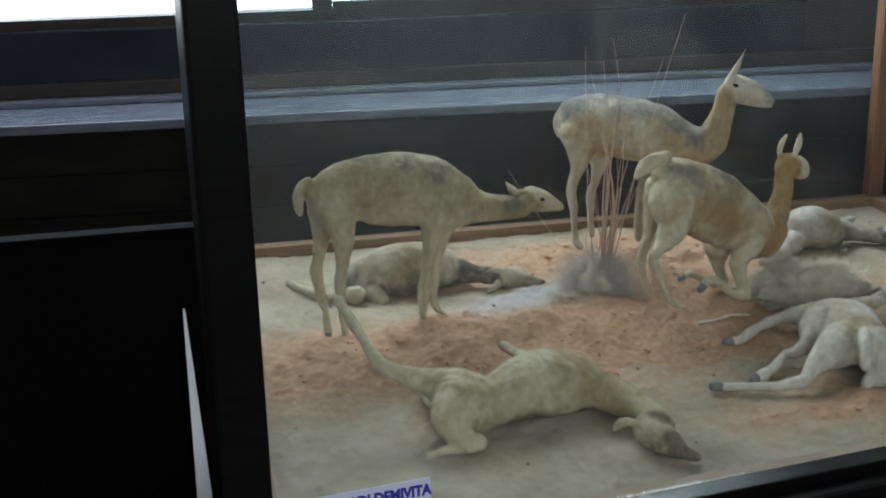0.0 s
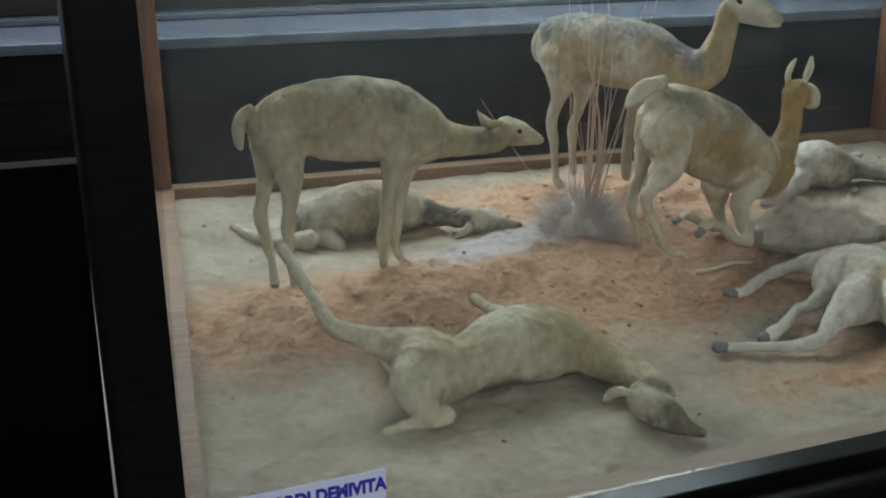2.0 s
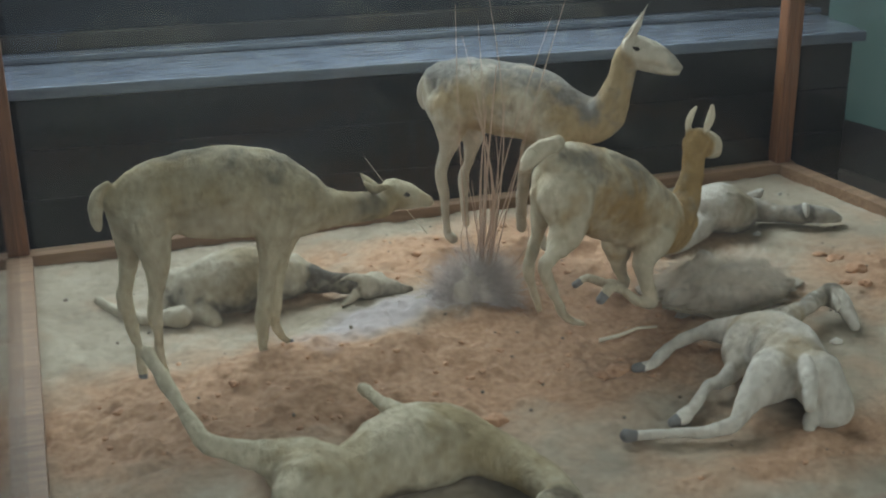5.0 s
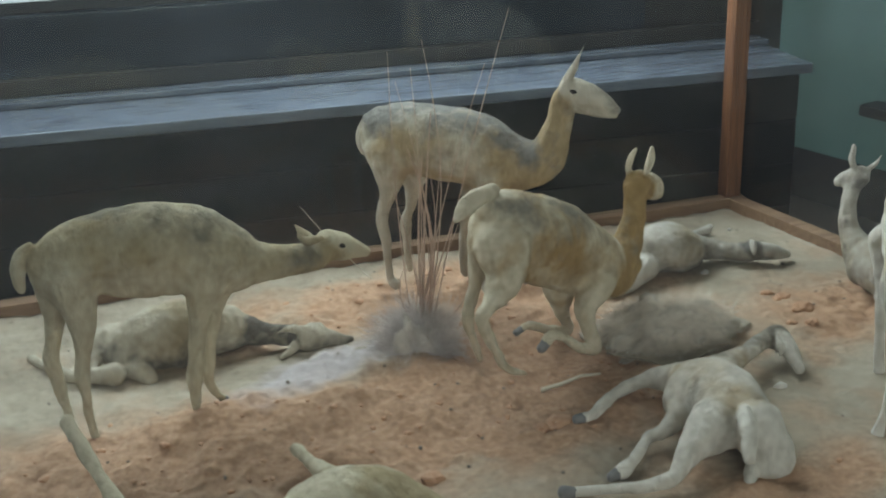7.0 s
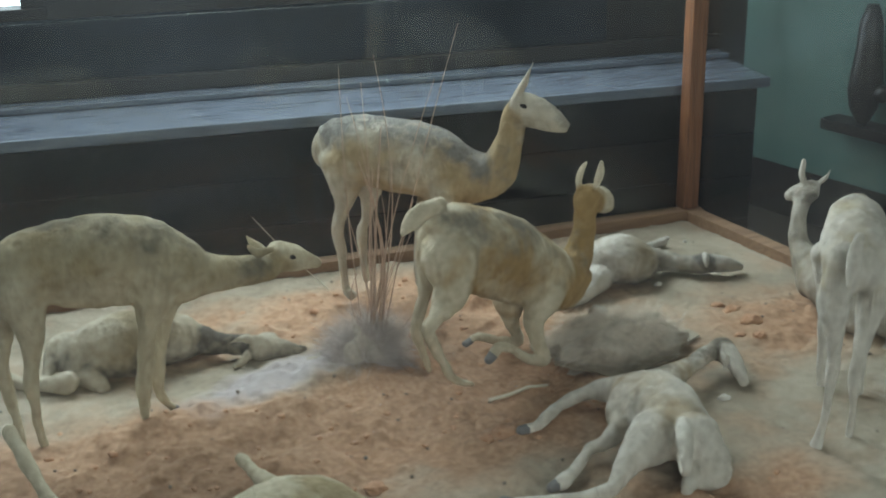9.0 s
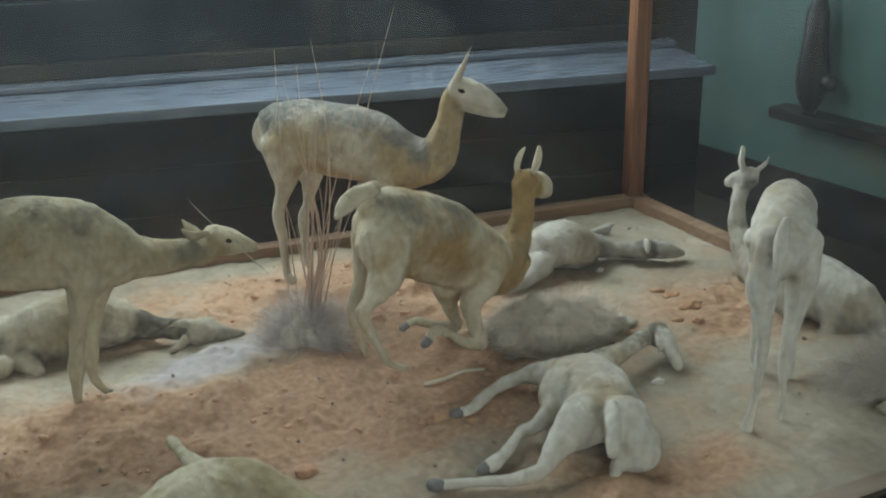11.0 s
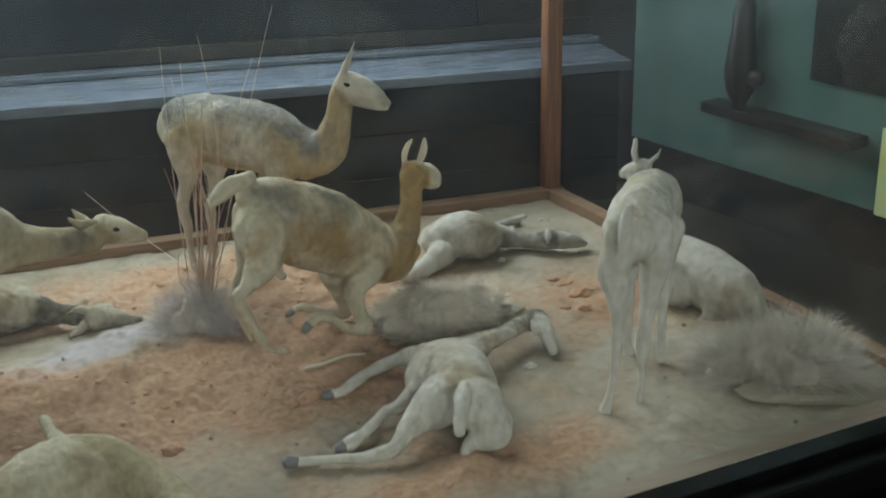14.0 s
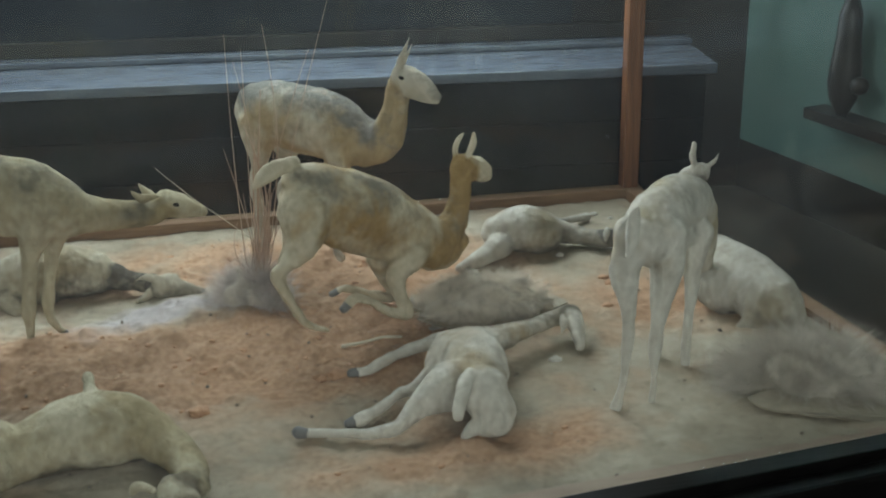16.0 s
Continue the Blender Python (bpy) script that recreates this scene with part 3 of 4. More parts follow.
grazing["fore_near"] = [(0.322, 2.545, 0.701, 0.0521), (0.314, 2.54, 0.65, 0.0373), (0.299, 2.54, 0.595, 0.0221), (0.289, 2.54, 0.532, 0.0172), (0.282, 2.54, 0.481, 0.0174), (0.275, 2.54, 0.429, 0.0113), (0.275, 2.54, 0.383, 0.0093), (0.283, 2.54, 0.358, 0.0114)]
grazing["fore_far"] = [(0.364, 2.605, 0.663, 0.0414), (0.342, 2.605, 0.594, 0.0226), (0.327, 2.605, 0.524, 0.0156), (0.317, 2.605, 0.465, 0.0147), (0.315, 2.605, 0.418, 0.0105), (0.331, 2.605, 0.38, 0.0096), (0.354, 2.605, 0.36, 0.0107)]
grazing["brisket"] = [(0.338, 2.575, 0.656, 0.0313), (0.376, 2.575, 0.657, 0.029), (0.403, 2.575, 0.667, 0.0242)]
model_animal("vicuna_model", grazing, (FUR_OLIVE, HOOF, EYE_DARK), "olive-grey model camelid standing with its head lowered over the sand", hooved=("hind_far", "fore_near", "fore_far"), eyes=eyes_of(grazing["head"]), seed=2)

standing = {}
standing["trunk"] = [(0.862, 3.078, 0.79, 0.051), (0.914, 3.032, 0.776, 0.0802), (0.977, 2.976, 0.769, 0.0892), (1.036, 2.924, 0.762, 0.0858), (1.091, 2.875, 0.738, 0.0715), (1.13, 2.84, 0.723, 0.0575)]
standing["neck"] = [(1.13, 2.839, 0.728, 0.0575), (1.167, 2.807, 0.742, 0.0516), (1.189, 2.787, 0.79, 0.0404), (1.202, 2.776, 0.844, 0.032), (1.212, 2.767, 0.897, 0.0305)]
standing["head"] = [(1.22, 2.746, 0.918, 0.0355), (1.242, 2.716, 0.913, 0.0314), (1.264, 2.686, 0.903, 0.0208), (1.28, 2.666, 0.894, 0.0142), (1.29, 2.657, 0.888, 0.0091)]
standing["ear_near"] = [(1.2, 2.738, 0.943, 0.0091), (1.214, 2.725, 0.976, 0.0117), (1.23, 2.711, 1.028, 0.0032)]
standing["ear_far"] = [(1.214, 2.792, 0.924, 0.0093), (1.23, 2.784, 0.957, 0.0106), (1.245, 2.771, 0.996, 0.0033)]
standing["belly"] = [(0.924, 3.023, 0.733, 0.0452), (0.976, 2.977, 0.716, 0.0477), (1.033, 2.927, 0.712, 0.0501), (1.088, 2.877, 0.711, 0.0497)]
standing["rump"] = [(0.857, 3.083, 0.784, 0.0454), (0.86, 3.08, 0.735, 0.0484), (0.873, 3.069, 0.7, 0.0457)]
standing["tail"] = [(0.832, 3.105, 0.81, 0.0128), (0.819, 3.117, 0.779, 0.0143), (0.815, 3.12, 0.749, 0.0115), (0.819, 3.117, 0.723, 0.0072)]
standing["jaw"] = [(1.22, 2.746, 0.888, 0.0198), (1.249, 2.707, 0.882, 0.0157), (1.272, 2.673, 0.877, 0.0104), (1.287, 2.659, 0.873, 0.0065)]
standing["hind_near"] = [(0.865, 3.035, 0.74, 0.0591), (0.862, 3.032, 0.682, 0.0372), (0.854, 3.039, 0.624, 0.0213), (0.84, 3.051, 0.574, 0.0177), (0.845, 3.047, 0.513, 0.0127), (0.849, 3.043, 0.444, 0.0102), (0.852, 3.04, 0.402, 0.0103), (0.861, 3.025, 0.39, 0.0115)]
standing["hind_far"] = [(0.933, 3.082, 0.704, 0.0519), (0.934, 3.082, 0.635, 0.0287), (0.927, 3.088, 0.573, 0.0167), (0.916, 3.097, 0.532, 0.0168), (0.917, 3.096, 0.47, 0.0117), (0.921, 3.093, 0.398, 0.0105)]
standing["fore_near"] = [(1.063, 2.846, 0.705, 0.0437), (1.053, 2.855, 0.638, 0.0233), (1.045, 2.862, 0.563, 0.0159), (1.041, 2.865, 0.488, 0.0111), (1.043, 2.864, 0.42, 0.0099), (1.049, 2.858, 0.406, 0.0112)]
standing["fore_far"] = [(1.069, 2.948, 0.681, 0.0423), (1.047, 2.967, 0.611, 0.0227), (1.037, 2.976, 0.533, 0.0165), (1.033, 2.98, 0.463, 0.0115), (1.034, 2.979, 0.416, 0.0103)]
standing["breast"] = [(1.127, 2.843, 0.705, 0.0384), (1.163, 2.811, 0.713, 0.0327), (1.187, 2.789, 0.742, 0.0244)]
model_animal("vicuna_model", standing, (FUR_CREAM, HOOF, EYE_DARK), "cream and grey model camelid standing upright with raised head", eyes=eyes_of(standing["head"]), seed=3)

kneeling = {}
kneeling["trunk"] = [(0.93, 2.498, 0.746, 0.0433), (0.995, 2.523, 0.703, 0.0713), (1.077, 2.555, 0.651, 0.0833), (1.156, 2.587, 0.598, 0.0776), (1.233, 2.617, 0.542, 0.0636)]
kneeling["neck"] = [(1.265, 2.63, 0.512, 0.0562), (1.31, 2.647, 0.545, 0.0444), (1.336, 2.658, 0.599, 0.0323), (1.343, 2.661, 0.654, 0.0268), (1.344, 2.661, 0.692, 0.028)]
kneeling["head"] = [(1.356, 2.666, 0.703, 0.0334), (1.388, 2.678, 0.684, 0.027), (1.415, 2.689, 0.666, 0.0136)]
kneeling["ear_left"] = [(1.334, 2.678, 0.728, 0.0093), (1.337, 2.68, 0.758, 0.012), (1.356, 2.687, 0.781, 0.004)]
kneeling["ear_right"] = [(1.359, 2.64, 0.736, 0.0092), (1.373, 2.645, 0.763, 0.0125), (1.375, 2.646, 0.791, 0.0046)]
kneeling["muzzle"] = [(1.392, 2.68, 0.697, 0.0189), (1.418, 2.69, 0.682, 0.0095)]
kneeling["belly"] = [(0.951, 2.506, 0.671, 0.0611), (1.032, 2.538, 0.613, 0.0577), (1.123, 2.574, 0.561, 0.0542), (1.212, 2.609, 0.517, 0.0529)]
kneeling["chest"] = [(1.257, 2.626, 0.493, 0.0429), (1.302, 2.644, 0.479, 0.0352), (1.338, 2.659, 0.504, 0.0272)]
kneeling["tail"] = [(0.917, 2.482, 0.801, 0.0154), (0.879, 2.467, 0.796, 0.02), (0.847, 2.454, 0.78, 0.0211), (0.823, 2.445, 0.759, 0.0105)]
kneeling["hind_near"] = [(0.93, 2.465, 0.684, 0.0624), (0.931, 2.444, 0.634, 0.0451), (0.901, 2.422, 0.595, 0.0252), (0.875, 2.405, 0.573, 0.0157), (0.855, 2.397, 0.554, 0.0136), (0.876, 2.405, 0.505, 0.0116), (0.896, 2.413, 0.458, 0.0106), (0.922, 2.423, 0.416, 0.0097), (0.971, 2.443, 0.385, 0.0055)]
kneeling["hind_far"] = [(0.92, 2.526, 0.697, 0.0415), (0.905, 2.53, 0.632, 0.0277), (0.896, 2.533, 0.579, 0.0164), (0.88, 2.526, 0.536, 0.0121), (0.87, 2.522, 0.498, 0.0121), (0.886, 2.529, 0.443, 0.0099), (0.903, 2.535, 0.391, 0.009)]
kneeling["fore_near"] = [(1.197, 2.549, 0.525, 0.044), (1.157, 2.523, 0.486, 0.0302), (1.158, 2.518, 0.434, 0.0205), (1.177, 2.52, 0.378, 0.0172), (1.129, 2.499, 0.396, 0.0136), (1.078, 2.475, 0.438, 0.0122), (1.042, 2.459, 0.456, 0.0121), (1.014, 2.448, 0.437, 0.0109)]
kneeling["fore_far"] = [(1.126, 2.607, 0.493, 0.0368), (1.139, 2.617, 0.436, 0.02), (1.162, 2.632, 0.376, 0.0143), (1.091, 2.593, 0.406, 0.0105), (1.029, 2.558, 0.442, 0.0114), (0.994, 2.544, 0.437, 0.009)]
model_animal("vicuna_model", kneeling, (FUR_TAN, HOOF, EYE_DARK), "tan and white model camelid kneeling on its folded forelegs", hooved=("fore_near", "fore_far"), seed=4)

lying_front = {}
lying_front["trunk"] = [(0.255, 1.955, 0.41, 0.072), (0.313, 1.971, 0.4, 0.058), (0.378, 1.996, 0.408, 0.066), (0.447, 2.009, 0.412, 0.076), (0.521, 2.016, 0.405, 0.066), (0.566, 2.004, 0.4, 0.049)]
lying_front["neck"] = [(0.566, 1.984, 0.405, 0.046), (0.611, 1.939, 0.395, 0.039), (0.64, 1.871, 0.39, 0.034), (0.65, 1.795, 0.392, 0.03)]
lying_front["head"] = [(0.616, 1.772, 0.392, 0.0343), (0.633, 1.733, 0.386, 0.0301), (0.657, 1.697, 0.378, 0.0186), (0.689, 1.679, 0.366, 0.0083)]
lying_front["ear"] = [(0.578, 1.738, 0.425, 0.0084), (0.555, 1.751, 0.43, 0.0103), (0.539, 1.77, 0.405, 0.0028)]
lying_front["brow"] = [(0.615, 1.788, 0.405, 0.0153), (0.641, 1.754, 0.4, 0.0142), (0.657, 1.71, 0.39, 0.0093)]
lying_front["hind_raised"] = [(0.24, 1.985, 0.43, 0.052), (0.18, 2, 0.455, 0.03), (0.125, 2.008, 0.475, 0.02), (0.092, 2.015, 0.488, 0.021), (0.07, 2.05, 0.51, 0.015), (0.045, 2.11, 0.55, 0.0125), (0.025, 2.165, 0.58, 0.0115), (0.018, 2.19, 0.592, 0.012)]
lying_front["thigh"] = [(0.235, 1.93, 0.43, 0.055), (0.21, 1.885, 0.41, 0.04), (0.225, 1.86, 0.385, 0.026)]
lying_front["hind_folded"] = [(0.226, 1.887, 0.4, 0.035), (0.215, 1.86, 0.378, 0.02), (0.26, 1.84, 0.372, 0.016), (0.2, 1.838, 0.366, 0.013), (0.15, 1.83, 0.362, 0.01)]
lying_front["fore_raised"] = [(0.46, 2.07, 0.42, 0.034), (0.446, 2.14, 0.425, 0.017), (0.434, 2.21, 0.415, 0.012), (0.424, 2.28, 0.405, 0.012)]
lying_front["fore_folded"] = [(0.222, 1.979, 0.38, 0.02), (0.205, 2.071, 0.37, 0.014), (0.194, 2.155, 0.365, 0.01)]
lying_front["flank"] = [(0.4, 2.03, 0.42, 0.055), (0.47, 2.04, 0.425, 0.055), (0.53, 2.03, 0.415, 0.045)]
model_animal("vicuna_model", lying_front, (FUR_PALE, HOOF, EYE_DARK), "pale olive model camelid lying with one hind leg lifted", seed=5)

lying_back = {}
lying_back["trunk"] = [(0.182, 2.885, 0.405, 0.056), (0.252, 2.885, 0.415, 0.074), (0.326, 2.887, 0.415, 0.07), (0.402, 2.885, 0.405, 0.054)]
lying_back["neck"] = [(0.415, 2.893, 0.4, 0.041), (0.491, 2.866, 0.385, 0.028), (0.547, 2.838, 0.385, 0.024)]
lying_back["head"] = [(0.576, 2.803, 0.385, 0.0293), (0.615, 2.806, 0.38, 0.0228), (0.651, 2.801, 0.37, 0.0148), (0.679, 2.804, 0.365, 0.0081)]
lying_back["ear"] = [(0.563, 2.795, 0.41, 0.0079), (0.535, 2.811, 0.415, 0.0093), (0.506, 2.827, 0.4, 0.0033)]
lying_back["brow"] = [(0.593, 2.824, 0.395, 0.0161), (0.608, 2.82, 0.4, 0.0121)]
lying_back["foreleg"] = [(0.546, 2.802, 0.375, 0.0106), (0.53, 2.797, 0.362, 0.0093), (0.51, 2.789, 0.358, 0.0066)]
lying_back["thigh"] = [(0.153, 2.93, 0.4, 0.0449), (0.166, 2.877, 0.385, 0.0443), (0.192, 2.827, 0.37, 0.031), (0.206, 2.79, 0.36, 0.0179)]
lying_back["rump"] = [(0.122, 2.92, 0.41, 0.0262), (0.101, 2.876, 0.39, 0.0155), (0.088, 2.845, 0.375, 0.0103)]
lying_back["hind"] = [(0.133, 2.8, 0.38, 0.026), (0.054, 2.846, 0.365, 0.013), (0.008, 2.912, 0.362, 0.012), (-0.039, 3.002, 0.36, 0.011)]
lying_back["shoulder"] = [(0.284, 2.944, 0.4, 0.0538), (0.286, 2.867, 0.375, 0.0316), (0.29, 2.84, 0.36, 0.0131)]
model_animal("vicuna_model", lying_back, (FUR_GREY, HOOF, EYE_DARK), "grey-brown model camelid lying flat on pale dust", seed=6)

facing_away = {}
facing_away["trunk"] = [(1.6, 2.005, 0.735, 0.057), (1.652, 2.07, 0.748, 0.062), (1.715, 2.15, 0.751, 0.062), (1.775, 2.225, 0.725, 0.058), (1.82, 2.28, 0.685, 0.045)]
facing_away["neck"] = [(1.83, 2.285, 0.675, 0.045), (1.87, 2.345, 0.61, 0.034), (1.9, 2.4, 0.53, 0.028), (1.915, 2.44, 0.46, 0.026)]
facing_away["head"] = [(1.92, 2.45, 0.45, 0.028), (1.925, 2.475, 0.42, 0.022), (1.928, 2.5, 0.385, 0.012)]
facing_away["belly"] = [(1.645, 2.07, 0.69, 0.052), (1.71, 2.15, 0.68, 0.052), (1.775, 2.235, 0.665, 0.044)]
facing_away["tail"] = [(1.553, 1.93, 0.824, 0.0086), (1.548, 1.93, 0.794, 0.0119), (1.547, 1.93, 0.759, 0.0108), (1.542, 1.93, 0.726, 0.0054)]
facing_away["hind_left"] = [(1.564, 1.99, 0.754, 0.0355), (1.559, 1.99, 0.695, 0.0325), (1.557, 1.99, 0.646, 0.0282), (1.564, 1.99, 0.596, 0.0204), (1.567, 1.99, 0.546, 0.0149), (1.568, 1.99, 0.518, 0.0149), (1.565, 1.99, 0.47, 0.0104), (1.562, 1.99, 0.419, 0.0093), (1.552, 1.99, 0.371, 0.0088), (1.544, 1.99, 0.336, 0.0117)]
facing_away["hind_right"] = [(1.649, 1.995, 0.741, 0.0361), (1.65, 1.995, 0.68, 0.0318), (1.646, 1.995, 0.632, 0.0263), (1.641, 1.995, 0.583, 0.0196), (1.635, 1.995, 0.533, 0.0139), (1.631, 1.995, 0.502, 0.0139), (1.631, 1.995, 0.45, 0.0099), (1.633, 1.995, 0.398, 0.0088), (1.628, 1.995, 0.345, 0.0089), (1.621, 1.995, 0.32, 0.0119)]
facing_away["fore_left"] = [(1.715, 2.22, 0.66, 0.04), (1.715, 2.22, 0.57, 0.02), (1.712, 2.215, 0.48, 0.013), (1.712, 2.21, 0.4, 0.009), (1.715, 2.205, 0.362, 0.011)]
facing_away["fore_right"] = [(1.79, 2.19, 0.66, 0.04), (1.785, 2.185, 0.57, 0.02), (1.775, 2.17, 0.48, 0.013), (1.765, 2.15, 0.4, 0.009), (1.76, 2.14, 0.362, 0.011)]
model_animal("vicuna_model", facing_away, (FUR_WHITE, HOOF, EYE_DARK), "whitish model camelid standing turned away near the glass", seed=7)

lying_rump = {}
lying_rump["trunk"] = [(1.256, 2.05, 0.425, 0.064), (1.26, 2.115, 0.425, 0.073), (1.266, 2.185, 0.42, 0.06)]
lying_rump["rump"] = [(1.252, 1.975, 0.43, 0.052), (1.262, 1.945, 0.405, 0.04), (1.275, 1.925, 0.385, 0.03)]
lying_rump["neck"] = [(1.287, 2.215, 0.42, 0.041), (1.401, 2.286, 0.41, 0.023), (1.504, 2.35, 0.405, 0.018), (1.551, 2.363, 0.405, 0.02)]
lying_rump["head"] = [(1.549, 2.357, 0.405, 0.024), (1.552, 2.31, 0.392, 0.018), (1.545, 2.262, 0.37, 0.011)]
lying_rump["ear"] = [(1.515, 2.305, 0.43, 0.0065), (1.511, 2.286, 0.42, 0.0111), (1.507, 2.281, 0.4, 0.0039)]
lying_rump["tail"] = [(1.221, 1.975, 0.475, 0.0091), (1.202, 1.932, 0.475, 0.0156), (1.187, 1.903, 0.455, 0.0154), (1.178, 1.882, 0.43, 0.0099)]
lying_rump["hind_near"] = [(1.192, 2.025, 0.425, 0.0532), (1.145, 2.003, 0.415, 0.0388), (1.103, 1.975, 0.4, 0.0248), (1.066, 1.954, 0.38, 0.0168), (1.03, 1.949, 0.375, 0.0156), (1.001, 1.962, 0.366, 0.0112), (0.942, 1.979, 0.365, 0.0106), (0.894, 1.994, 0.365, 0.01), (0.864, 1.999, 0.366, 0.0133)]
lying_rump["hind_far"] = [(1.174, 2.125, 0.4, 0.0263), (1.13, 2.104, 0.385, 0.0166), (1.092, 2.103, 0.375, 0.0142), (1.036, 2.053, 0.37, 0.0116), (1.007, 2.032, 0.366, 0.0126), (0.969, 2.02, 0.364, 0.0102)]
lying_rump["fore"] = [(1.241, 2.216, 0.42, 0.0421), (1.205, 2.294, 0.395, 0.0216), (1.143, 2.309, 0.378, 0.014), (1.082, 2.277, 0.37, 0.0125), (1.047, 2.252, 0.366, 0.0111), (1.003, 2.243, 0.364, 0.011)]
lying_rump["hind_folded"] = [(1.287, 1.949, 0.4, 0.0297), (1.256, 1.913, 0.38, 0.0169), (1.227, 1.934, 0.372, 0.0159), (1.199, 1.908, 0.368, 0.0123)]
lying_rump["flank"] = [(1.228, 2.176, 0.42, 0.0513), (1.203, 2.16, 0.405, 0.0412), (1.189, 2.148, 0.39, 0.0242)]
model_animal("vicuna_model", lying_rump, (FUR_BONE, HOOF, EYE_DARK), "white model camelid lying with outstretched legs and dark hooves", hooved=("hind_near", "hind_far", "fore"), seed=8)

lying_corner = {}
lying_corner["trunk"] = [(1.508, 2.938, 0.41, 0.05), (1.58, 2.93, 0.418, 0.066), (1.635, 2.922, 0.405, 0.052)]
lying_corner["neck"] = [(1.655, 2.945, 0.405, 0.036), (1.738, 2.921, 0.39, 0.026), (1.8, 2.877, 0.388, 0.024)]
lying_corner["head"] = [(1.812, 2.881, 0.39, 0.027), (1.863, 2.865, 0.383, 0.022), (1.915, 2.866, 0.367, 0.012)]
lying_corner["ear"] = [(1.804, 2.869, 0.42, 0.0076), (1.791, 2.835, 0.418, 0.0105), (1.785, 2.824, 0.405, 0.0045)]
lying_corner["hind"] = [(1.496, 2.879, 0.39, 0.036), (1.429, 2.841, 0.375, 0.023), (1.372, 2.822, 0.36, 0.013)]
lying_corner["fore"] = [(1.64, 2.99, 0.41, 0.034), (1.7, 3.05, 0.385, 0.016), (1.762, 3.09, 0.372, 0.013), (1.82, 3.12, 0.366, 0.014)]
lying_corner["shoulder"] = [(1.63, 2.946, 0.41, 0.0459), (1.637, 2.908, 0.39, 0.0304), (1.618, 2.904, 0.37, 0.0182)]
model_animal("vicuna_model", lying_corner, (FUR_ASH, HOOF, EYE_DARK), "pale grey model camelid lying flat by the corner post", seed=9)

resting = {}
resting["trunk"] = [(1.975, 2.6, 0.43, 0.06), (1.995, 2.53, 0.43, 0.072), (2.02, 2.44, 0.425, 0.078), (2.045, 2.35, 0.415, 0.076), (2.06, 2.28, 0.4, 0.058)]
resting["neck"] = [(1.965, 2.63, 0.45, 0.045), (1.962, 2.675, 0.5, 0.028), (1.967, 2.69, 0.56, 0.022), (1.985, 2.7, 0.605, 0.024)]
resting["head"] = [(2.002, 2.7, 0.625, 0.028), (1.985, 2.715, 0.618, 0.022), (1.962, 2.735, 0.605, 0.013)]
resting["ear_left"] = [(1.985, 2.705, 0.645, 0.01), (1.982, 2.71, 0.67, 0.013), (1.984, 2.714, 0.7, 0.006)]
resting["ear_right"] = [(2.015, 2.69, 0.642, 0.01), (2.028, 2.68, 0.66, 0.013), (2.036, 2.673, 0.682, 0.006)]
resting["shoulder"] = [(1.949, 2.42, 0.418, 0.0564), (1.975, 2.42, 0.376, 0.0426), (1.969, 2.42, 0.343, 0.0228)]
resting["thigh"] = [(2.046, 2.3, 0.427, 0.055), (2.023, 2.3, 0.379, 0.0497), (1.989, 2.3, 0.354, 0.0303), (1.959, 2.3, 0.348, 0.0165)]
resting["shin"] = [(2.063, 2.24, 0.419, 0.0217), (2.054, 2.24, 0.369, 0.0191), (2.041, 2.24, 0.345, 0.0136)]
model_animal("vicuna_model", resting, (FUR_ASH, HOOF, EYE_DARK), "grey-beige model camelid resting with raised neck beside a tussock", seed=10)


# ---- tussocks, reeds and litter ----
HAIR = material("grey_dry_bristle", (0.30, 0.28, 0.26), 0.9)
hr = node(HAIR, "ShaderNodeNewGeometry")
hc = ramp(HAIR, [(0.0, (0.60, 0.52, 0.42)), (0.5, (0.78, 0.70, 0.60)), (1.0, (0.88, 0.82, 0.73))])
wire(HAIR, hr, "Random Per Island", hc, 0)
base_from(HAIR, hc.outputs[0])
HAIR_VIOLET = material("violet_grey_bristle", (0.34, 0.31, 0.32), 0.9)
hr = node(HAIR_VIOLET, "ShaderNodeNewGeometry")
hc = ramp(HAIR_VIOLET, [(0.0, (0.34, 0.29, 0.26)), (0.5, (0.58, 0.52, 0.49)), (1.0, (0.78, 0.73, 0.70))])
wire(HAIR_VIOLET, hr, "Random Per Island", hc, 0)
base_from(HAIR_VIOLET, hc.outputs[0])
HAIR_ASH = material("ash_grey_bristle", (0.5, 0.46, 0.4), 0.9)
hr = node(HAIR_ASH, "ShaderNodeNewGeometry")
hc = ramp(HAIR_ASH, [(0.0, (0.40, 0.355, 0.30)), (0.5, (0.60, 0.545, 0.475)), (1.0, (0.74, 0.69, 0.62))])
wire(HAIR_ASH, hr, "Random Per Island", hc, 0)
base_from(HAIR_ASH, hc.outputs[0])
FELT = material("grey_felted_fibre", (0.26, 0.24, 0.21), 0.95)
fn = noise_at(FELT, 60.0, 6, 0.75, (1, 1, 0.3))
fc = ramp(FELT, [(0.30, (0.32, 0.28, 0.225)), (0.62, (0.66, 0.60, 0.51))])
wire(FELT, fn, 0, fc, 0)
base_from(FELT, fc.outputs[0])
bump(FELT, fn.outputs[0], 0.7, 0.012)
BOARD = wood("dusty_grey_board", (0.24, 0.205, 0.155), (0.42, 0.37, 0.29), 0.9, (3, 8, 8))
REED = wood("dry_reddish_reed", (0.42, 0.28, 0.21), (0.58, 0.43, 0.33), 0.8)
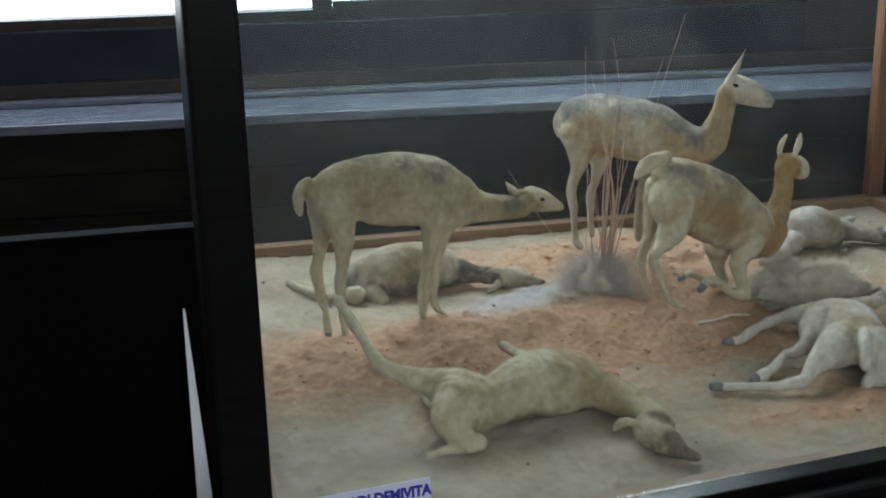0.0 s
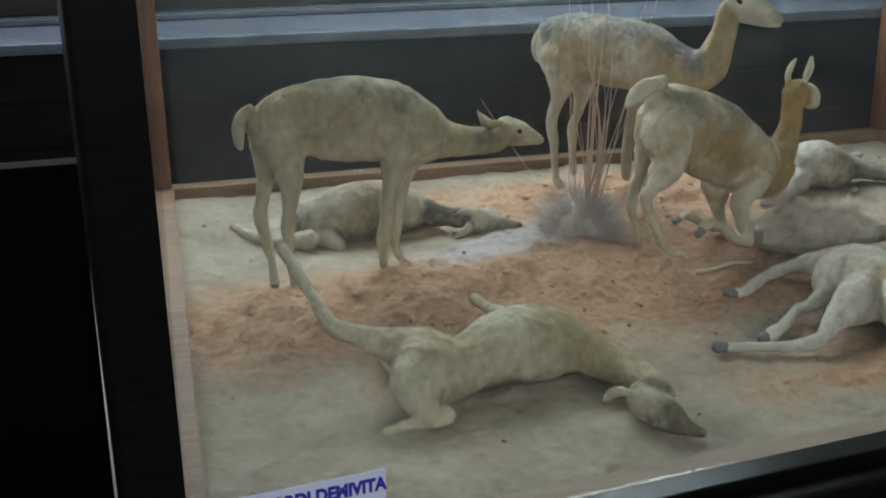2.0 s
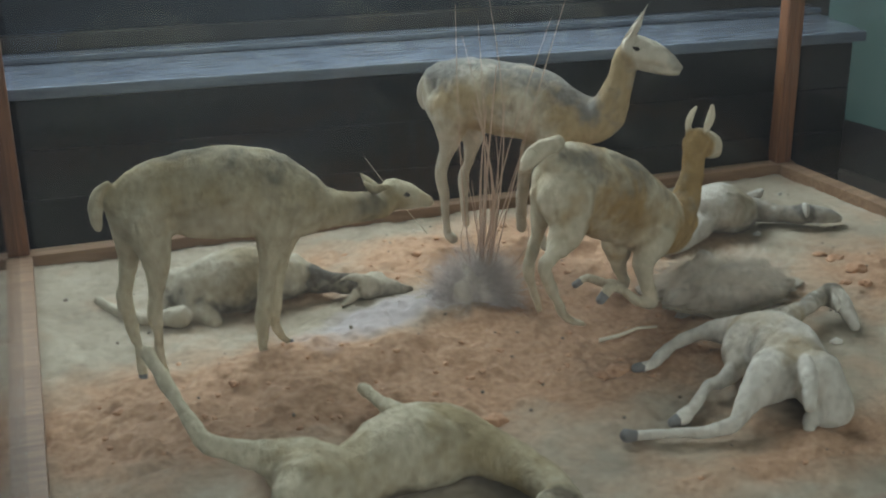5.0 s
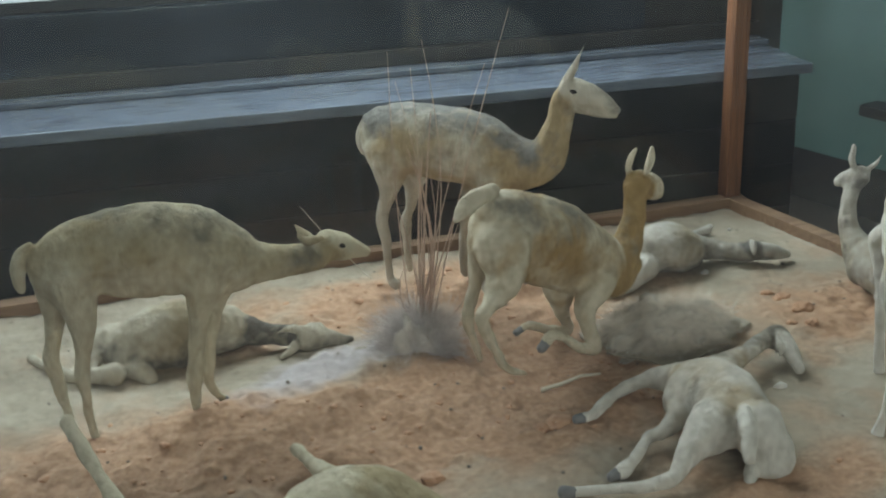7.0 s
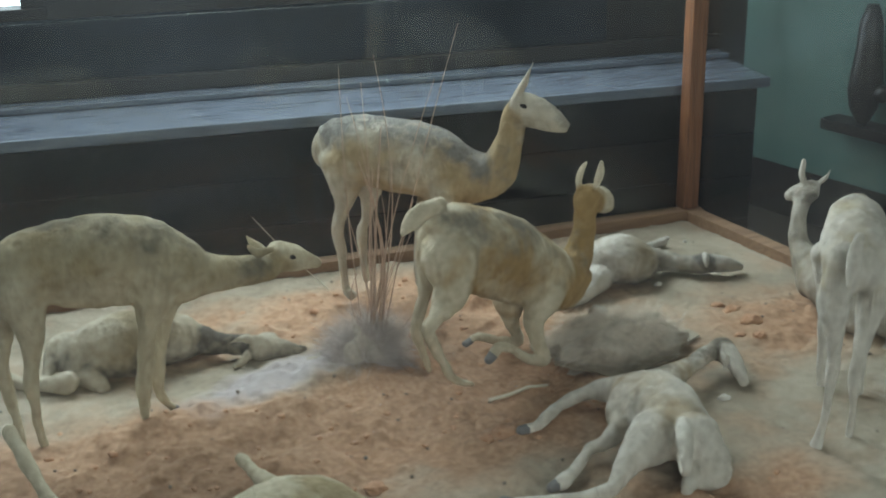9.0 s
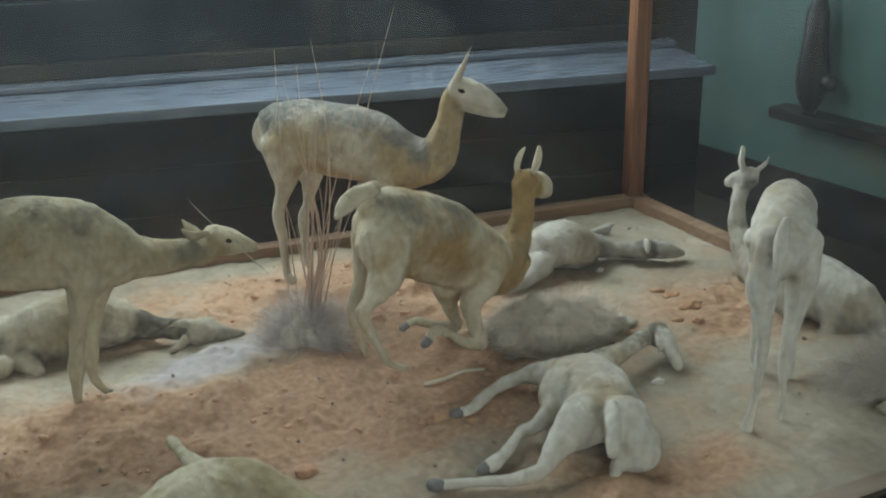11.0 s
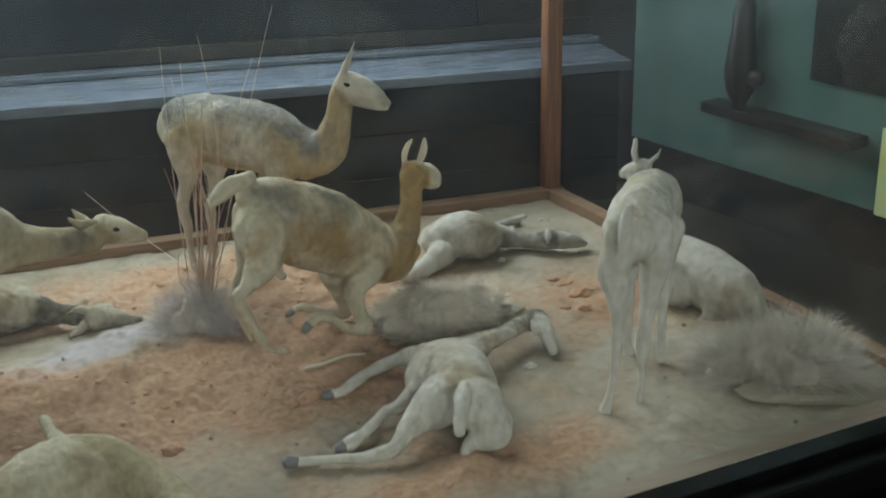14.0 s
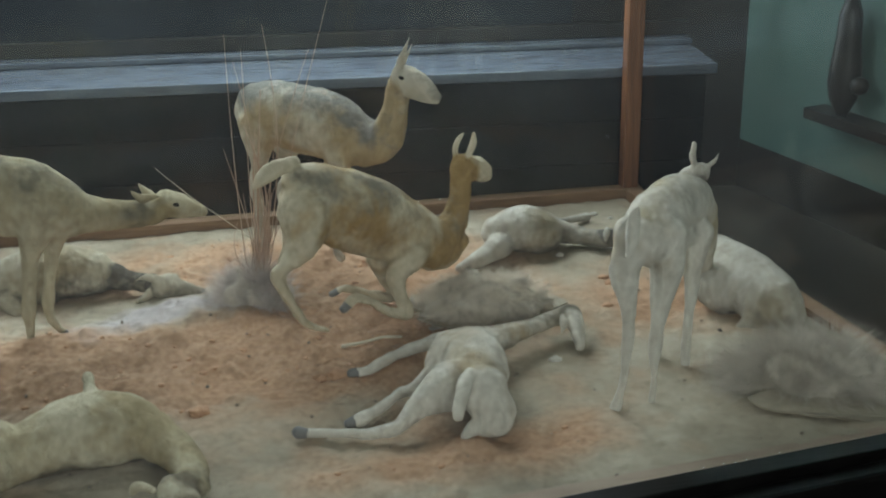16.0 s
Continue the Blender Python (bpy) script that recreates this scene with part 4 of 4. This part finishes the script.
STRAW = wood("dry_straw", (0.52, 0.45, 0.33), (0.70, 0.63, 0.50), 0.8)


def strands(name, roots, tips_at, width, parent, mat, rng, sag=0.0):
    """Thin tapering blades from roots to tips, bowed a little."""
    k = len(roots)
    mid = (roots + tips_at) / 2 + rng.normal(0, 0.05, (k, 3)) * np.linalg.norm(tips_at - roots, axis=1)[:, None]
    mid[:, 2] += sag
    side = np.cross(tips_at - roots, rng.normal(0, 1, (k, 3)))
    side *= width / np.maximum(np.linalg.norm(side, axis=1), 1e-9)[:, None]
    verts = np.stack([roots - side, roots + side, mid - side * 0.8, mid + side * 0.8, tips_at], 1).reshape(-1, 3)
    b = np.arange(k) * 5
    quads = np.stack([b, b + 1, b + 3, b + 2], -1).tolist()
    tris = np.stack([b + 2, b + 3, b + 4], -1).tolist()
    me = bpy.data.meshes.new(name)
    me.from_pydata(verts.tolist(), [], quads + tris)
    me.materials.append(mat)
    ob = new(name, me)
    ob.parent = parent
    return tagged(ob, kind="stuff")


def dome(cx, cy, rx, ry, h, turn, rough, seed):
    bm = bmesh.new()
    bmesh.ops.create_uvsphere(bm, u_segments=40, v_segments=20, radius=1.0)
    c, s = math.cos(turn), math.sin(turn)
    for v in bm.verts:
        k = 1 + rough * noise.noise(v.co * 2.3 + Vector((seed, 0, 0))) + rough * 0.5 * noise.noise(v.co * 6 + Vector((seed, 3, 0)))
        x, y, z = v.co.x * rx * k, v.co.y * ry * k, max(v.co.z, -0.12) * h * k
        v.co = (cx + x * c - y * s, cy + x * s + y * c, BASE + z)
    return bm


def slab(cx, cy, rx, ry, turn, z, thick, tilt, seed):
    """A flat ragged-edged board under a tussock."""
    bm = bmesh.new()
    c, s = math.cos(turn), math.sin(turn)
    ring = []
    for i in range(36):
        a = 2 * math.pi * i / 36
        k = 1 + 0.13 * math.sin(3 * a + seed) + 0.07 * math.sin(7 * a + 2 * seed) + 0.03 * math.sin(13 * a + seed)
        x, y = rx * k * math.cos(a), ry * k * math.sin(a)
        ring.append((cx + x * c - y * s, cy + x * s + y * c, z + tilt * math.sin(a - 1.2) + 0.5 * tilt * math.sin(5 * a + seed)))
    lo, hi = ([bm.verts.new((p[0], p[1], p[2] + d)) for p in ring] for d in (0, thick))
    bm.faces.new(lo[::-1])
    bm.faces.new(hi)
    for i in range(36):
        j = (i + 1) % 36
        bm.faces.new((lo[i], lo[j], hi[j], hi[i]))
    return bm


def tussock(label, cx, cy, rx, ry, h, turn, count, length, board, seed, spread=1.0, fill=0.85, wild=0.35, droop=0.0, hair=None, board_at=None):
    rng = np.random.RandomState(seed)
    ob = tagged(new("grass_tussock"), label, "tussock", "dry tussocks in the showcase")
    bx, by = board_at or (cx, cy)
    part("board", slab(bx, by, board[0], board[1], turn, BASE + board[2], 0.005, board[3], seed), BOARD, ob, "dusty grey board")
    part("mound", dome(cx, cy, rx * fill, ry * fill, h * fill * 0.9, turn, 0.45, seed), FELT, ob, smooth=True)
    a, up = rng.uniform(0, 2 * np.pi, count), rng.uniform(0.02, 1, count)
    ring = np.sqrt(1 - up * up)
    u, v = np.cos(a) * ring, np.sin(a) * ring
    c, s = math.cos(turn), math.sin(turn)
    lump = fill * (1 + 0.12 * np.sin(3 * a + seed) * ring + 0.08 * np.sin(7 * a + 5 * up))
    x, y = cx + lump * (rx * u * c - ry * v * s), cy + lump * (rx * u * s + ry * v * c)
    roots = np.stack([x, y, BASE + h * 0.9 * lump * up], -1)
    out = np.stack([(u * c - v * s) * spread, (u * s + v * c) * spread, 0.15 + 0.8 * up], -1) + rng.normal(0, wild * 0.6, (count, 3))
    lock = np.floor(a * 7).astype(int) * 4 + np.floor(up * 3.99).astype(int)
    out += rng.normal(0, wild, (lock.max() + 1, 3))[lock]
    ends = roots + out / np.linalg.norm(out, axis=1)[:, None] * length * rng.uniform(0.3, 1.25, count)[:, None]
    ends[:, 2] = np.maximum(ends[:, 2] - droop * length, BASE + 0.012)
    strands("bristle", roots, ends, 0.0003, ob, hair or HAIR, rng)
    return ob


tussock("round grey bristly dry tussock with tall reeds rising from it", 0.80, 2.675, 0.125, 0.11, 0.18, 0.0, 8000, 0.095, (0.15, 0.125, 0.012, 0.012), 4, fill=0.62, wild=0.9, droop=0.15, hair=HAIR_VIOLET)
tussock("long grey felted tussock lying on a thin ragged board", 1.37, 2.54, 0.20, 0.11, 0.125, -0.05, 12000, 0.055, (0.19, 0.125, 0.010, 0.003), 7, fill=0.78, wild=0.8, droop=0.3)
tussock("wide grey hairy tussock on a wavy board near the glass", 2.0, 2.02, 0.225, 0.15, 0.12, -0.15, 15000, 0.095, (0.18, 0.09, 0.008, 0.010), 11, 1.2, fill=0.70, wild=0.65, droop=0.22, hair=HAIR_ASH, board_at=(2.03, 1.90))


def reeds():
    rng = np.random.RandomState(5)
    ob = tagged(new("dry_reeds"), "tall thin reddish dry reeds rising from a tussock", "reeds")
    ends = [(0.877, 2.80, 1.06), (1.029, 2.66, 1.14), (0.783, 2.753, 1.05), (0.80, 2.76, 0.98), (0.98, 2.68, 1.02), (0.86, 2.70, 0.92), (0.90, 2.74, 0.86),
            (0.84, 2.66, 0.80), (0.93, 2.70, 0.74), (0.76, 2.70, 0.78), (0.88, 2.60, 0.72), (0.81, 2.72, 0.84), (0.95, 2.74, 0.68), (0.82, 2.71, 1.02), (0.835, 2.70, 0.76), (0.85, 2.72, 0.70),
            (0.825, 2.68, 0.72), (0.87, 2.69, 0.66), (0.80, 2.70, 0.66), (0.84, 2.71, 0.82), (0.78, 2.66, 0.60), (0.91, 2.66, 0.58)]
    for i, e in enumerate(ends):
        root = Vector((0.815 + rng.normal(0, 0.012), 2.69 + rng.normal(0, 0.012), BASE + 0.04))
        bm = bmesh.new()
        rings, steps = [], 8
        bend = Vector(rng.normal(0, 0.018, 3))
        for j in range(steps + 1):
            t = j / steps
            p = root.lerp(Vector(e), t) + bend * math.sin(math.pi * t)
            w = (0.0042 if i in (5, 11, 14, 17, 19) else 0.002) * (1 - 0.75 * t)
            rings.append([bm.verts.new(p + Vector((w * math.cos(a), w * math.sin(a), 0))) for a in (0, 1.26, 2.51, 3.77, 5.03)])
        for r0, r1 in zip(rings, rings[1:]):
            for k in range(5):
                bm.faces.new((r0[k], r0[(k + 1) % 5], r1[(k + 1) % 5], r1[k]))
        part("reed", bm, REED, ob, smooth=True)
    return ob


reeds()


def twig(label, points, radius, mat):
    bm = bmesh.new()
    rings = []
    for i, p in enumerate(points):
        w = radius * (1 - 0.5 * i / len(points))
        z = BASE + p[2] + float(sand_height(np.array(p[0]), np.array(p[1])))
        rings.append([bm.verts.new((p[0] + w * 0.3 * math.cos(a), p[1] + w * math.cos(a), z + w * math.sin(a))) for a in [k * math.pi / 3 for k in range(6)]])
    for r0, r1 in zip(rings, rings[1:]):
        for k in range(6):
            bm.faces.new((r0[k], r0[(k + 1) % 6], r1[(k + 1) % 6], r1[k]))
    bm.faces.new(rings[0][::-1])
    bm.faces.new(rings[-1])
    return tagged(part("twig", bm, mat, smooth=True), label, "twig")


twig("pale dry broken twig lying on the sand", [(1.0, 2.419, 0.005), (1.05, 2.425, 0.007), (1.10, 2.43, 0.006), (1.15, 2.434, 0.006)], 0.005, STRAW)
twig("dry curved straw lying beside the lowered head", [(0.83, 3.15, 0.0), (0.75, 3.05, 0.10), (0.67, 2.94, 0.22), (0.585, 2.837, 0.34)], 0.0013, STRAW)

STONE = material("small_grey_stone", (0.2, 0.17, 0.14), 0.9)
sn = noise_at(STONE, 30, 4)
sc = ramp(STONE, [(0.3, (0.10, 0.085, 0.07)), (0.7, (0.30, 0.25, 0.20))])
wire(STONE, sn, 0, sc, 0)
base_from(STONE, sc.outputs[0])


def pebbles():
    rng = np.random.RandomState(12)
    bm = bmesh.new()
    for i in range(150):
        x, y = rng.uniform(-0.12, 2.0), rng.uniform(1.68, 3.2)
        rad = rng.uniform(0.0015, 0.0045) * (1.6 if i < 25 else 1)
        m = Matrix.Translation((x, y, BASE + float(sand_height(np.array(x), np.array(y))) + rad * 0.3)) @ Matrix.Rotation(rng.uniform(0, 6), 4, "Z") @ Matrix.Diagonal((rad, rad * rng.uniform(0.5, 1), rad * 0.7, 1))
        bmesh.ops.create_icosphere(bm, subdivisions=1, radius=1.0, matrix=m)
    return tagged(part("pebbles", bm, STONE), "small dark pebbles and clods scattered over the dust", "pebbles", kind="stuff")


pebbles()


def clod(x, y, size, seed):
    bm = bmesh.new()
    bmesh.ops.create_icosphere(bm, subdivisions=3, radius=1.0)
    z = BASE + float(sand_height(np.array(x), np.array(y)))
    for v in bm.verts:
        k = size * (1 + 0.5 * noise.noise(v.co * 1.7 + Vector((seed, 0, 0))) + 0.2 * noise.noise(v.co * 5 + Vector((seed, 0, 0))))
        v.co = Vector((x, y, z + size * 0.15)) + Vector((v.co.x * k * 1.3, v.co.y * k, v.co.z * k * 0.6))
    return tagged(part("clod", bm, CLOD, smooth=True), "crumbly reddish-brown clod of earth on the sand", "clod", "earth clods")


CLOD = material("reddish_clod", (0.34, 0.18, 0.10), 0.95)
cn = noise_at(CLOD, 70, 4, 0.7)
cc = ramp(CLOD, [(0.3, (0.40, 0.215, 0.122)), (0.7, (0.57, 0.34, 0.21))])
wire(CLOD, cn, 0, cc, 0)
base_from(CLOD, cc.outputs[0])
bump(CLOD, cn.outputs[0], 0.8, 0.006)
clod(0.66, 2.16, 0.018, 1)
clod(0.98, 2.27, 0.022, 2)
clod(0.93, 2.26, 0.014, 3)
clod(1.750, 2.636, 0.017, 4)
clod(1.761, 2.563, 0.021, 5)
clod(1.735, 2.486, 0.014, 6)
clod(1.742, 2.691, 0.012, 7)
clod(1.691, 2.504, 0.01, 8)

# ---- paper label on the front glass ----
PAPER = material("white_paper", (0.62, 0.66, 0.86), 0.8)
INK = material("blue_marker_ink", (0.02, 0.02, 0.34), 0.6)
tilt = math.atan2(1.671 - 1.338, 2.565)
label_card = tagged(new("paper_label"), "white paper label with blue marker writing on the glass", "label")
label_card.matrix_world = Matrix.Translation((-0.2, 1.3325, 0.45)) @ Matrix.Rotation(tilt, 4, "Z")
part("sheet", box(0.0, 0.268, -0.0005, 0.0005, 0.0, 0.115), PAPER, label_card)
text = bpy.data.curves.new("writing", "FONT")
text.body, text.size, text.extrude, text.align_x = "RICORDI DEMIVITA", 0.028, 0.0002, "RIGHT"
text.offset = 0.0014
text.materials.append(INK)
ink = new("writing", text)
ink.parent = label_card
ink.matrix_local = Matrix.Translation((0.268, -0.0012, 0.084)) @ Matrix.Rotation(radians(90), 4, "X") @ Matrix.Diagonal((0.82, 1, 1, 1))

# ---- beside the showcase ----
MATT_BLACK = material("matt_black_sheet", (0.002, 0.002, 0.002), 0.8)
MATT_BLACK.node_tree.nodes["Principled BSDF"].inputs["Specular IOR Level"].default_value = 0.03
# Pale tapering strip stands in for a gleam of light beside the post.
GLEAM_WHITE = material("blue_white_gleam", (0.86, 0.89, 0.98), 0.25)
edge = tagged(new("gleam_strip"), "upright blue-white strip standing in for a gleam behind the black front post", "strip")
strip = box(-0.340, -0.290, 1.87, 1.89, 0.0, 0.72, 0.004)
for v in strip.verts:
    if v.co.z > 0.5:
        v.co.x = -0.330 + (v.co.x + 0.330) * 0.1
part("strip", strip, GLEAM_WHITE, edge)
# Added black sheet keeps the area beside the showcase dark.
low = tagged(new("dark_area_sheet"), "matt black upright sheet added for the dark area beside the showcase", "panel")
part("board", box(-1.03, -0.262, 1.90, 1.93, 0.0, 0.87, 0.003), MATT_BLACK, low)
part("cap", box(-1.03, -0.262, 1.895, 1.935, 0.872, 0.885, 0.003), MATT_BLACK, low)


def on_wall(y):
    return 2.8 + 0.28 * (4.4 - y)


shelf = tagged(new("wall_shelf"), "dark wooden shelf board on the grey-green wall", "shelf")
part("board", bar((on_wall(3.84) - 0.06, 3.84), (on_wall(3.2) - 0.06, 3.2), 0.10, 0.415, 0.455, 0.0, 0.004), DARK_WOOD, shelf)
orn = tagged(new("carved_ornament"), "dark carved wooden ornament standing on the wall shelf", "ornament")


def lathe(profile, x, y, z):
    bm = bmesh.new()
    rings = [[bm.verts.new((x + rad * math.cos(k * math.pi / 10), y + rad * math.sin(k * math.pi / 10), z + h)) for k in range(20)] for rad, h in profile]
    for r0, r1 in zip(rings, rings[1:]):
        for k in range(20):
            bm.faces.new((r0[k], r0[(k + 1) % 20], r1[(k + 1) % 20], r1[k]))
    bm.faces.new(rings[0][::-1])
    bm.faces.new(rings[-1])
    return bm


part("stem", lathe([(0.025, 0), (0.028, 0.015), (0.05, 0.06), (0.06, 0.12), (0.055, 0.18), (0.045, 0.26), (0.04, 0.36), (0.02, 0.42)], on_wall(3.70) - 0.065, 3.70, 0.456), DARK_WOOD, orn, smooth=True)
part("knob", lathe([(0.012, -0.03), (0.028, -0.02), (0.034, 0.0), (0.028, 0.02), (0.012, 0.03)], on_wall(3.63) - 0.065, 3.63, 0.575), DARK_WOOD, orn, smooth=True)
# Pale card with a window reflection's green and yellow put into its colour.
GREEN_REFLECTION = material("pale_green_reflection", (0.62, 0.78, 0.66), 0.5)
pn = noise_at(GREEN_REFLECTION, 3, 2)
pc = ramp(GREEN_REFLECTION, [(0.45, (0.55, 0.74, 0.66)), (0.62, (0.72, 0.72, 0.30))])
wire(GREEN_REFLECTION, pn, 0, pc, 0)
base_from(GREEN_REFLECTION, pc.outputs[0])
tagged(part("reflection_card", bar((on_wall(3.14) - 0.03, 3.14), (on_wall(2.5) - 0.03, 2.5), 0.012, 0.202, 0.50, 0.0, 0.003), GREEN_REFLECTION), "pale green card standing in for a bright reflection by the wall", "notice")

FLAKE = material("white_plaster_flake", (0.56, 0.53, 0.47), 0.8)
for fx, fy, fz, fs in ((1.478, 2.228, 0.006, 0.016), (1.667, 2.867, 0.004, 0.012), (1.835, 2.885, 0.04, 0.010), (1.86, 3.17, 0.004, 0.012), (1.90, 3.13, 0.003, 0.007)):
    bm = bmesh.new()
    bmesh.ops.create_icosphere(bm, subdivisions=2, radius=1.0)
    for v in bm.verts:
        k = fs * (1 + 0.5 * noise.noise(v.co * 2 + Vector((fx * 9, 0, 0))))
        v.co = Vector((fx, fy, BASE + fz)) + Vector((v.co.x * k, v.co.y * k * 0.6, v.co.z * k * 0.7))
    tagged(part("plaster_flake", bm, FLAKE), "small whitish flake of plaster lying on the dust", "flake", "plaster flakes")


def crumbs():
    """Crumbly lumps lying in the reddish sand."""
    rng = np.random.RandomState(21)
    bm = bmesh.new()
    made = 0
    while made < 150:
        x, y = rng.uniform(-0.1, 1.6), rng.uniform(1.8, 3.15)
        if float(red_sand(np.array(x), np.array(y))) < 0.55 + 0.3 * rng.rand():
            continue
        size = rng.uniform(0.003, 0.007) * (1.7 if rng.rand() < 0.12 else 1)
        z = BASE + float(sand_height(np.array(x), np.array(y)))
        m = Matrix.Translation((x, y, z)) @ Matrix.Rotation(rng.uniform(0, 6), 4, "Z") @ Matrix.Diagonal((size * 1.3, size, size * 0.6, 1))
        got = bmesh.ops.create_icosphere(bm, subdivisions=2, radius=1.0, matrix=m)
        for v in got["verts"]:
            v.co += (v.co - Vector((x, y, z))) * 0.6 * noise.noise(v.co * 160)
        made += 1
    return tagged(part("sand_crumbs", bm, CLOD, smooth=True), "crumbly reddish lumps scattered over the red sand", "sand lumps", kind="stuff")


crumbs()

# Added dark sheet covers the upper wall, which is darker there.
high = tagged(part("dark_wall_sheet", bar((on_wall(3.45) - 0.015, 3.45), (on_wall(1.6) - 0.015, 1.6), 0.02, 0.60, 1.3, 0.0, 0.003), DARK_WOOD), "large dark sheet added over the darker upper part of the grey-green wall", "board")
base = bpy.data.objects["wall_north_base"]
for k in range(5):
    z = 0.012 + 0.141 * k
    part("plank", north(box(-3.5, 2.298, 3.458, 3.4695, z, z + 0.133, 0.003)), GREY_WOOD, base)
